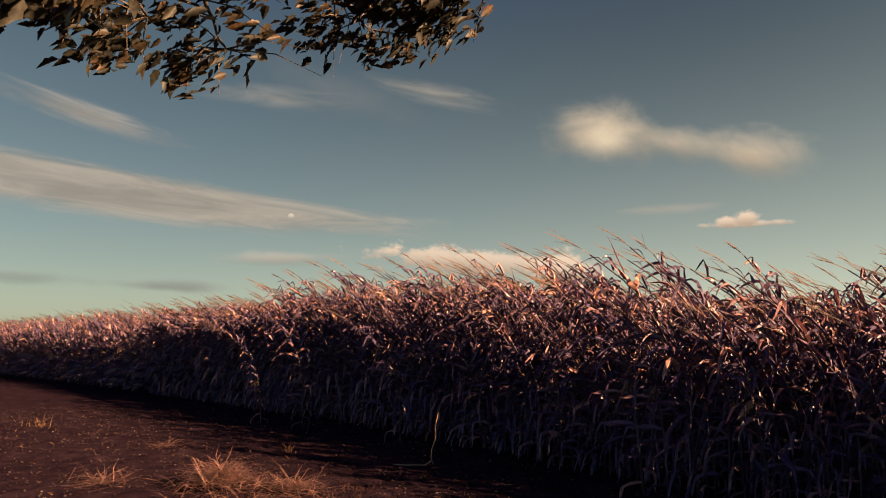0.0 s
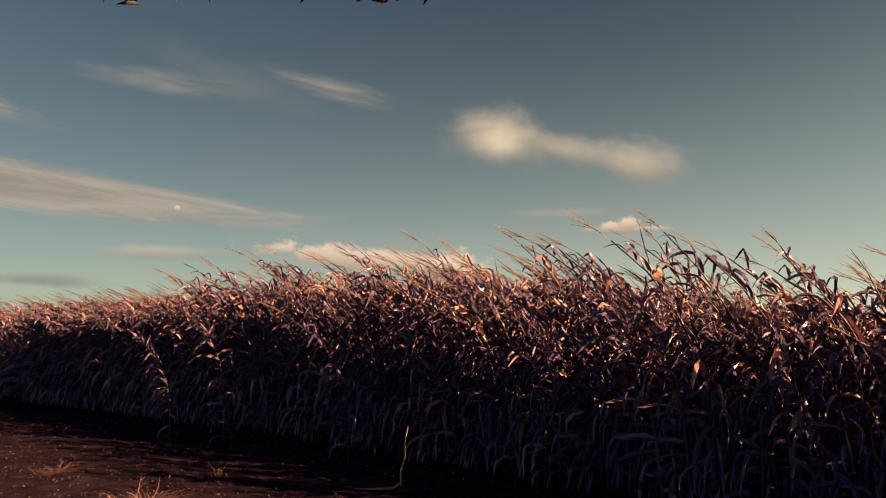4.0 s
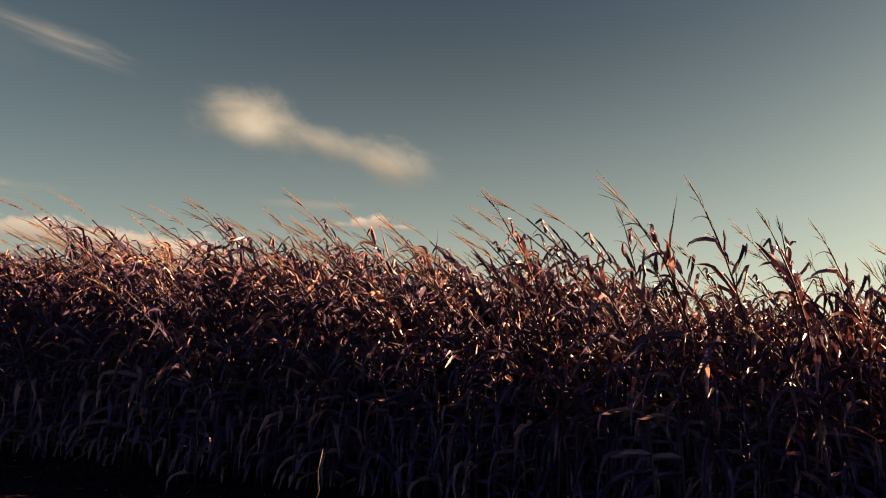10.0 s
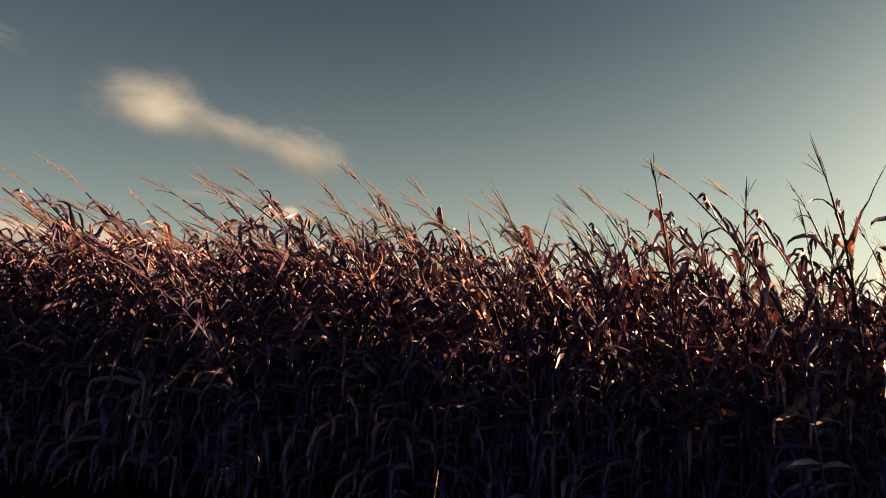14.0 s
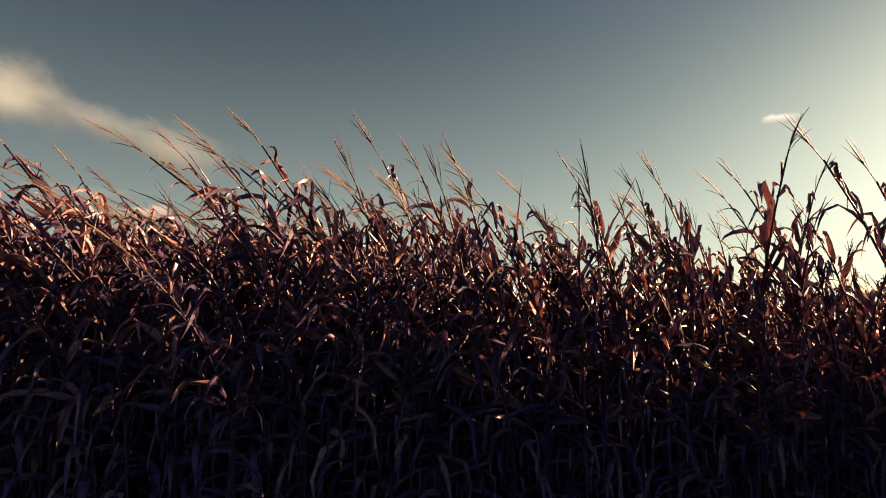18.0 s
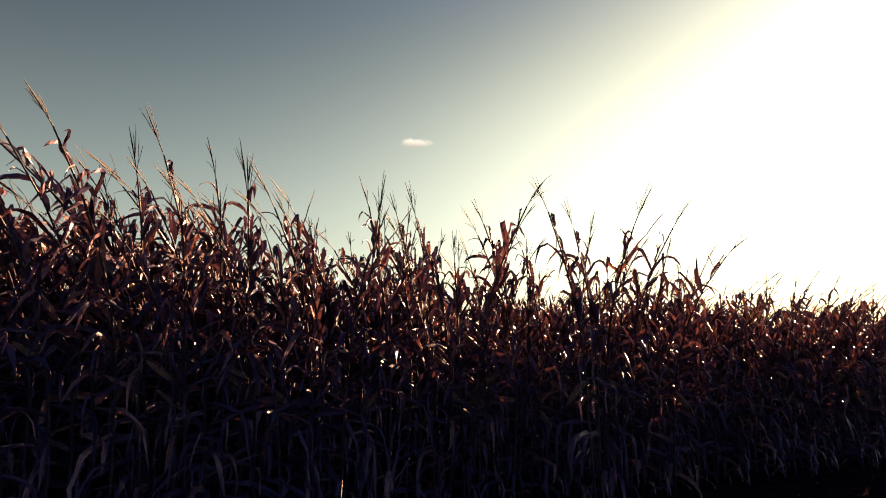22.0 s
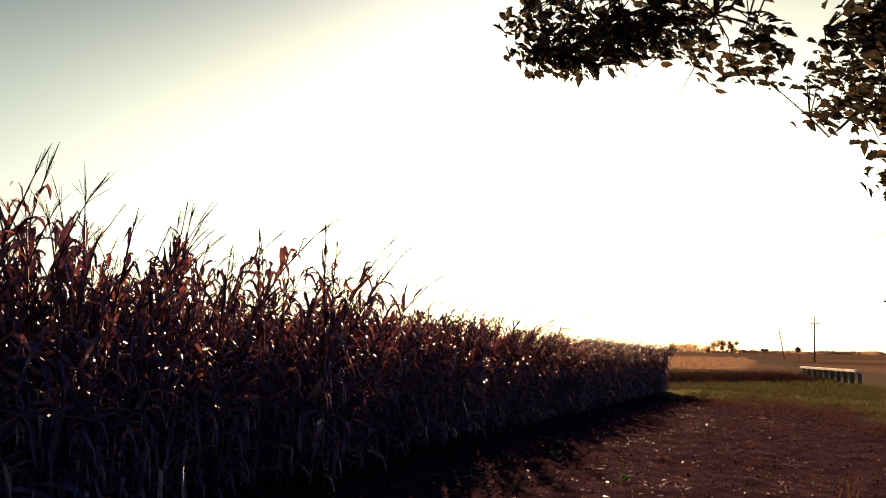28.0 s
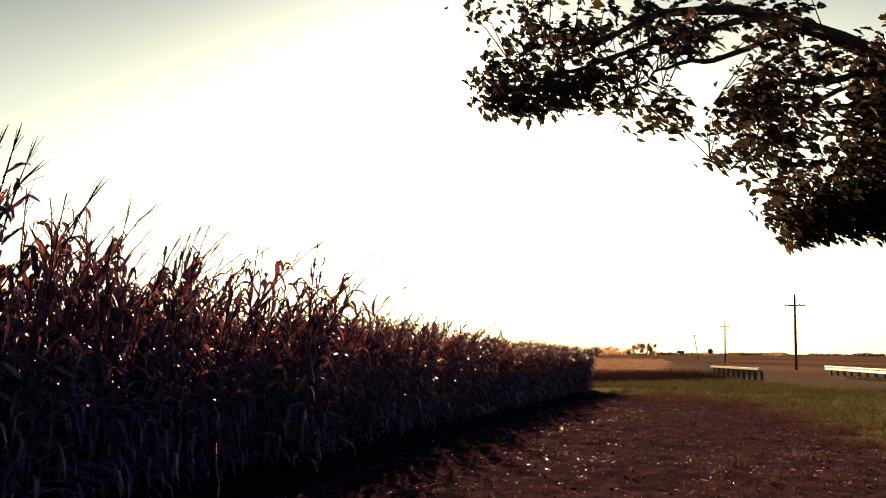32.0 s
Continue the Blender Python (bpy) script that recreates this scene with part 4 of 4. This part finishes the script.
def tuft_proto(rng, n, h, w, lean, spread):
    pieces = []
    for _ in range(n):
        v, f = blade(rng, h * rng.uniform(0.5, 1.2), w, lean)
        o = Vector((rng.gauss(0, spread), rng.gauss(0, spread), -0.01))
        pieces.append(([q + o for q in v], f))
    v, f = join(pieces)
    return v, f, [0] * len(f)


def verge_edge(x, y):
    """Above zero on the grass verge."""
    return max(x - 15.6 - 0.55 * y, ((x - 3) * 0.19 - (y + 7.6)) * 3 if x > -8 else -9)


def build_grass():
    rng = random.Random(21)
    protos = [tuft_proto(rng, 9, 0.13, 0.006, 0.5, 0.06) for _ in range(8)]
    places = []
    tries = 0
    while len(places) < 9000 and tries < 60000:
        tries += 1
        x, y = rng.uniform(-4, 40), rng.uniform(-15, 3)
        e = verge_edge(x, y)
        if e < rng.uniform(-0.6, 1.4) or (x < 19.6 and y > -0.9):
            continue
        if abs(y + 10.5 - 0.3 * (x - 31)) < 4.0 and x > 24:
            continue
        places.append((rng.randrange(8), turn(x, y, ground_height(x, y), rng.uniform(0, 360), rng.uniform(0.5, 1.3) * (1.0 if x < 20 else 1.6))))
    tagged(scatter("verge_grass", protos, places, [GRASS]), "short green and yellowing verge grass", "grass", kind="stuff")
    # taller tussocks on the verge
    protos = [tuft_proto(rng, 26, 0.26, 0.006, 0.6, 0.10) for _ in range(6)]
    places = []
    while len(places) < 700:
        x, y = rng.uniform(4, 32), rng.uniform(-14, 2)
        if verge_edge(x, y) < 0.6 or (x < 19.6 and y > -0.9) or noise.noise(Vector((x * 0.5, y * 0.8, 6))) < 0.0:
            continue
        if abs(y + 10.5 - 0.3 * (x - 31)) < 4.0 and x > 24:
            continue
        places.append((rng.randrange(6), turn(x, y, ground_height(x, y), rng.uniform(0, 360), rng.uniform(0.5, 1.2))))
    tagged(scatter("verge_tussocks", protos, places, [GRASS]), "rough tussocks of olive grass on the verge", "grass", kind="stuff")
    # dead reddish grass where the verge meets the soil
    protos = [tuft_proto(rng, 12, 0.15, 0.004, 0.7, 0.08) for _ in range(8)]
    places = []
    tries = 0
    while len(places) < 1700 and tries < 60000:
        tries += 1
        x, y = rng.uniform(-6, 17), rng.uniform(-9, -0.8)
        e = verge_edge(x, y)
        if abs(e + 0.4 - 1.2 * noise.noise(Vector((x * 0.7, y * 0.7, 3)))) > rng.uniform(0.3, 3.6) or noise.noise(Vector((x * 0.9, y * 0.9, 8))) < rng.uniform(-0.3, 0.2):
            continue
        places.append((rng.randrange(8), turn(x, y, ground_height(x, y), rng.uniform(0, 360), rng.uniform(0.4, 1.2))))
    tagged(scatter("dead_verge_grass", protos, places, [REDDISH]), "dead reddish-brown grass at the verge's edge", "grass", kind="stuff")
    # thin dead grass and trampled leaf over the bare soil
    places = []
    while len(places) < 1100:
        x, y = rng.uniform(-6, 15), rng.uniform(-7.5, -1.2)
        if noise.noise(Vector((x * 0.5, y * 0.9, 12))) < rng.uniform(-0.1, 0.5):
            continue
        places.append((rng.randrange(8), turn(x, y, ground_height(x, y), rng.uniform(0, 360), rng.uniform(0.2, 0.6))))
    tagged(scatter("dead_soil_grass", protos, places, [REDDISH]), "thin dead reddish grass over the bare soil", "grass", kind="stuff")
    # dark brush along the ditch before the bridge
    protos = [tuft_proto(rng, 22, 0.75, 0.012, 0.35, 0.22) for _ in range(6)]
    places = []
    for _ in range(1500):
        u = rng.random() * 0.9
        x, y = 21.5 + 13 * u + rng.gauss(0, 0.9), 6.0 - 10.5 * u + rng.gauss(0, 1.0)
        places.append((rng.randrange(6), turn(x, y, 0, rng.uniform(0, 360), rng.uniform(0.4, 0.85))))
    tagged(scatter("ditch_brush", protos, places, [BRUSH]), "low dark dry brush along the ditch", "brush", kind="stuff")
    # stubble rows on the far field
    protos = [tuft_proto(rng, 30, 0.42, 0.022, 0.4, 0.3) for _ in range(5)]
    places = []
    for row in range(18):
        for i in range(32):
            x = 52 + i * 3.6 + rng.uniform(-0.8, 0.8)
            y = 1.5 + 0.055 * x + row * 2.6 + rng.uniform(-0.2, 0.2)
            places.append((rng.randrange(5), turn(x, y, 0, rng.uniform(0, 360), rng.uniform(0.8, 1.5))))
    tagged(scatter("stubble", protos, places, [STUBBLE]), "rows of golden cut stubble", "stubble", kind="stuff")


def build_litter():
    rng = random.Random(31)
    protos = []
    for _ in range(8):  # clods
        bm = bmesh.new()
        bmesh.ops.create_icosphere(bm, subdivisions=1, radius=0.014)
        for v in bm.verts:
            v.co *= rng.uniform(0.6, 1.25)
            v.co.z *= 0.7
        bm.verts.index_update()
        vs, fs = [v.co.copy() for v in bm.verts], [tuple(v.index for v in f.verts) for f in bm.faces]
        bm.free()
        protos.append((vs, fs, [0] * len(fs)))
    places = []
    for _ in range(17000):
        x, y = rng.uniform(-18, 14), rng.uniform(-8.5, 0.8)
        s = rng.choice((0.4, 0.5, 0.6, 0.8, 1.0, 1.3)) * rng.uniform(0.6, 1.3)
        places.append((rng.randrange(8), turn(x, y, ground_height(x, y) + 0.003, rng.uniform(0, 360), s)))
    tagged(scatter("soil_clods", protos, places, [CLOD]), "small dark soil clods and stones", "clods", kind="stuff")
    protos = []
    for _ in range(10):  # bits of straw and husk
        L, w = rng.uniform(0.03, 0.14), rng.uniform(0.0015, 0.006)
        c = rng.uniform(-0.05, 0.05)
        z = rng.uniform(0.004, 0.04)
        v = [(-L / 2, -w, 0.004), (-L / 2, w, 0.004), (0, w + c, z), (0, -w + c, z), (L / 2, w, 0.005), (L / 2, -w, 0.005)]
        protos.append(([Vector(q) for q in v], [(0, 1, 2, 3), (3, 2, 4, 5)], [0, 0]))
    places = []
    for _ in range(2200):
        x, y = rng.uniform(-18, 16), -abs(rng.gauss(0, 3.6)) + 0.9
        if y < -9:
            continue
        places.append((rng.randrange(10), turn(x, y, ground_height(x, y) + 0.004, rng.uniform(0, 360), rng.uniform(0.5, 1.4), rng.uniform(-0.3, 0.3), rng.uniform(0, 6))))
    tagged(scatter("straw_litter", protos, places, [STRAW]), "scattered straw and husk bits on the soil", "straw", kind="stuff")


def husk_flecks():
    """Small pale scraps of husk that catch the low light."""
    rng = random.Random(37)
    protos = []
    for _ in range(8):
        L, w, z = rng.uniform(0.02, 0.06), rng.uniform(0.006, 0.014), rng.uniform(0.005, 0.025)
        v = [(-L, -w, 0.002), (-L, w, 0.006), (0, w, z + 0.006), (0, -w, z), (L, w * 0.6, 0.004), (L, -w * 0.6, 0.002)]
        protos.append(([Vector(q) for q in v], [(0, 1, 2, 3), (3, 2, 4, 5)], [0, 0]))
    places = []
    while len(places) < 2800:
        x, y = rng.uniform(-16, 16), rng.uniform(-8.5, 0.6)
        if noise.noise(Vector((x * 0.6, y * 0.6, 1))) < rng.uniform(-0.5, 0.4):
            continue
        places.append((rng.randrange(8), turn(x, y, ground_height(x, y) + 0.004, rng.uniform(0, 360), rng.choice((0.12, 0.18, 0.25, 0.4)) * rng.uniform(0.7, 1.3), rng.uniform(-0.5, 0.5), rng.uniform(0, 6))))
    # torn husks and leaf scraps lie thicker at the east end
    while len(places) < 6800:
        x, y = rng.uniform(-5, 15), rng.uniform(-7.5, -0.5)
        if noise.noise(Vector((x * 0.4, y * 0.9, 4))) < rng.uniform(-0.3, 0.6):
            continue
        m = turn(x, y, ground_height(x, y) + 0.004, rng.uniform(0, 360), rng.choice((0.1, 0.14, 0.2, 0.3, 0.55)) * rng.uniform(0.7, 1.3), rng.uniform(-0.4, 0.4), rng.uniform(0, 6))
        places.append((rng.randrange(8), m @ Matrix.Diagonal((1.3, 0.55, 0.7, 1))))
    tagged(scatter("husk_flecks", protos, places, [FLECK]), "pale scraps of husk scattered on the soil", "husks", kind="stuff")


def straw_heap(x, y, n, radius, high, label):
    """A trodden heap: long stems lying every way over a low mound."""
    rng = random.Random(int(1000 * abs(x * 3 + y)))
    ob = new("straw_heap")
    ob.location = (x, y, ground_height(x, y))
    for name, count, mat in (("matted_straw", n, HEAP), ("loose_straw", n // 3, HEAP)):
        pieces = []
        for _ in range(count):
            r, a = abs(rng.gauss(0, 0.55)) * radius, rng.uniform(0, 6.28)
            c = Vector((math.cos(a) * r, math.sin(a) * r * 0.7, high * math.exp(-(r / radius) ** 2 * 1.5) * rng.uniform(0.3, 1.0)))
            d = Vector((rng.gauss(0, 1), rng.gauss(0, 1), 0)).normalized()
            L, w = rng.uniform(0.14, 0.52), rng.uniform(0.0015, 0.005)
            up = rng.uniform(-0.1, 0.35) if name == "matted_straw" else rng.uniform(0.1, 0.8)
            side = Vector((-d.y, d.x, 0)) * w
            p1 = c + d * L * 0.5 + Vector((rng.gauss(0, 0.02), rng.gauss(0, 0.02), up * L * 0.5))
            p2 = c + d * L + Vector((rng.gauss(0, 0.04), rng.gauss(0, 0.04), up * L * rng.uniform(0.2, 0.9)))
            p1.z, p2.z = max(p1.z, 0.012), max(p2.z, 0.008)
            pieces.append(([c - side, c + side, p1 + side, p1 - side, p2], [(0, 1, 2, 3), (3, 2, 4)]))
        v, f = join(pieces)
        tagged(part(name, mesh(name, v, f, [mat]), ob), kind="stuff")
    tagged(ob, label, "straw heap", "tufts on the headland")


def dry_tuft(x, y, n, h, spread, lean, label, mat=STRAW):
    rng = random.Random(int(1000 * abs(x * 3 + y)))
    ob = new("grass_tuft")
    ob.location = (x, y, ground_height(x, y))
    v, f, _ = tuft_proto(rng, n, h, 0.0035, lean, spread)
    tagged(part("foliage", mesh("foliage", v, f, [mat]), ob), kind="stuff")
    v, f, _ = tuft_proto(rng, max(4, n // 6), h * 1.3, 0.0025, lean * 0.4, spread * 0.6)
    tagged(part("upright_growth", mesh("upright_growth", v, f, [mat]), ob), kind="stuff")
    tagged(ob, label, "grass tuft", "tufts on the headland")


def weed(x, y, size):
    rng = random.Random(int(1000 * abs(x + y * 3)))
    ob = new("weed")
    ob.location = (x, y, ground_height(x, y))
    for i in range(7):
        a = i * 2.4
        v, f = leaf(rng, (0, 0, 0.01), a, size * rng.uniform(0.8, 1.3), size * 0.45, rng.uniform(0.4, 1.2), 0.5, WIND * 0.1, 5, True)
        part("leaf", mesh("leaf", v, f, [WEED]), ob)
    tagged(ob, "small green weed growing on the bare soil", "weed", "weeds on the headland")


def bent_twig():
    ob = new("bent_stalk")
    base = Vector((-6.18, -1.36, 0.0))
    ob.location = base
    pts = [(0, 0, 0.012), (0.16, 0.12, 0.02), (0.33, 0.28, 0.03), (0.40, 0.34, 0.09), (0.37, 0.36, 0.22), (0.41, 0.39, 0.36), (0.38, 0.41, 0.52), (0.40, 0.44, 0.70)]
    v, f = tube(pts, [0.011, 0.011, 0.012, 0.011, 0.009, 0.008, 0.006, 0.003], 7)
    part("stem", mesh("stem", v, f, [HUSK], smooth=True), ob)
    rng = random.Random(3)
    v, f = leaf(rng, (0.40, 0.34, 0.09), 2.4, 0.22, 0.02, -0.2, 0.5, WIND * 0.2, 5)
    part("leaf", mesh("leaf", v, f, [CORN]), ob)
    tagged(ob, "single pale bent corn stalk lying at the field edge", "stalk")


def far_tree(x, y, h, r):
    rng = random.Random(int(x + 7 * y))
    ob = new("far_tree")
    ob.location = (x, y, 0)
    v, f = tube([(0, 0, -0.3), (0.1, 0, h * 0.3), (0, 0.2, h * 0.7)], [h * 0.035, h * 0.026, h * 0.01], 7)
    part("trunk", mesh("trunk", v, f, [BARK]), ob)
    quad = ([Vector((-0.5, -0.4, 0)), Vector((0.5, -0.3, 0.15)), Vector((0.4, 0.5, 0)), Vector((-0.4, 0.4, 0.2))], [(0, 1, 2, 3)], [0])
    places = []
    clumps = [(Vector((rng.gauss(0, 0.55) * r, rng.gauss(0, 0.55) * r, h * rng.uniform(0.15, 0.8))), rng.uniform(0.25, 0.5)) for _ in range(11)]
    for _ in range(800):
        c, size = rng.choice(clumps)
        p = c + Vector((rng.gauss(0, 0.5) * r, rng.gauss(0, 0.5) * r, rng.gauss(0, 0.26) * h)) * size
        p.z = max(0.2, p.z)
        places.append((0, Matrix.Translation(p) @ Euler((rng.uniform(0, 6), rng.uniform(0, 6), rng.uniform(0, 6))).to_matrix().to_4x4() @ Matrix.Scale(max(h, r) * 0.085 * rng.uniform(0.5, 1.3), 4)))
    c = scatter("crown", [quad], places, [HAZE_PALE_TREE])
    c.parent = ob
    tagged(ob, "distant bushy tree on the horizon", "tree", "trees on the horizon")


def treeline():
    rng = random.Random(77)
    quad = ([Vector((-0.5, -0.4, 0)), Vector((0.5, -0.3, 0.2)), Vector((0.4, 0.5, 0)), Vector((-0.4, 0.4, 0.25))], [(0, 1, 2, 3)], [0])
    places = []
    for yaw10 in range(-1250, -500, 2):
        yaw = yaw10 / 10
        dist = 1500 + 250 * math.sin(yaw * 0.7) + 120 * math.sin(yaw * 2.3)
        hh = 4.5 + 2.5 * noise.noise(Vector((yaw * 0.9, 0, 0))) + 1.5 * noise.noise(Vector((yaw * 3.1, 5, 0)))
        if noise.noise(Vector((yaw * 0.5, 9, 0))) < -0.25:
            hh *= 0.4
        for _ in range(55):
            a = radians(yaw + rng.uniform(-0.12, 0.12))
            p = Vector((-math.sin(a) * dist, math.cos(a) * dist, hh * rng.random() ** 1.4))
            places.append((0, Matrix.Translation(p) @ Euler((rng.uniform(0, 6), rng.uniform(0, 6), rng.uniform(0, 6))).to_matrix().to_4x4() @ Matrix.Scale(rng.uniform(1.8, 3.4), 4)))
    tagged(scatter("far_treeline", [quad], places, [HAZE_PALE_TREE]), "low line of woods on the horizon, coloured pale for haze", "treeline", kind="stuff")


build_road()
bridge_rail((30.6, -6.6), (37.2, -4.1), 10, "short grey concrete bridge railing with upright posts beside the road")
guard_rail((30.0, -14.9), (48.5, -11.9), 13, PAINT, POLE, -1, "long pale guard rail with short posts along the road")
utility_pole(67.0, -11.4, 7.8, -0.2, -0.35, "dark weathered wooden utility pole with one crossarm")
utility_pole(124.5, -4.3, 7.9, -0.3, -0.4, "dark weathered wooden utility pole with one crossarm")
utility_pole(189.0, 3.0, 8.0, -0.5, 0.9, "leaning wooden utility pole far along the road")
road_sign(140, 4.5, False, "dark back of a wide road sign")
road_sign(118, -2.0, True, "dark round back of a road sign")
build_grass()
build_litter()
straw_heap(-5.95, -3.7, 900, 0.66, 0.22, "trodden heap of reddish dry straw on the soil")
straw_heap(-5.4, -3.1, 200, 0.40, 0.10, "small trodden heap of reddish dry straw")
straw_heap(-6.9, -4.75, 110, 0.5, 0.04, "thin flattened patch of dry straw")
straw_heap(-9.5, -3.5, 70, 0.40, 0.05, "thin flattened patch of dry straw")
husk_flecks()
dry_tuft(-13.6, -5.0, 22, 0.24, 0.14, 0.6, "dry upright grass tuft on bare soil")
dry_tuft(-7.9, -2.15, 26, 0.18, 0.08, 0.7, "thin dry grass tuft")
dry_tuft(-0.5, -5.2, 16, 0.32, 0.05, 0.3, "few upright dry stems on bare soil")
dry_tuft(-2.4, -4.8, 40, 0.20, 0.12, 0.6, "reddish dry grass tuft on bare soil", REDDISH)
dry_tuft(-1.5, -5.3, 50, 0.16, 0.18, 0.8, "reddish flattened grass tuft on bare soil", REDDISH)
dry_tuft(-1.2, -6.3, 40, 0.2, 0.15, 0.6, "reddish dry grass tuft on bare soil", REDDISH)
dry_tuft(0.9, -6.0, 40, 0.16, 0.2, 0.8, "thin flattened dry grass tuft")
weed(0.46, -1.49, 0.12)
weed(-0.9, -2.9, 0.10)
weed(1.6, -1.2, 0.10)
bent_twig()
for tx, ty, th, tr in ((700, 82, 13, 5), (705, 70, 14, 5.5), (715, 93, 9, 6), (760, 110, 10, 12), (790, 121, 12, 14), (800, 133, 11, 14), (820, 147, 11, 14), (900, 20, 6, 6), (950, -60, 6, 7)):
    far_tree(tx, ty, th, tr)
treeline()
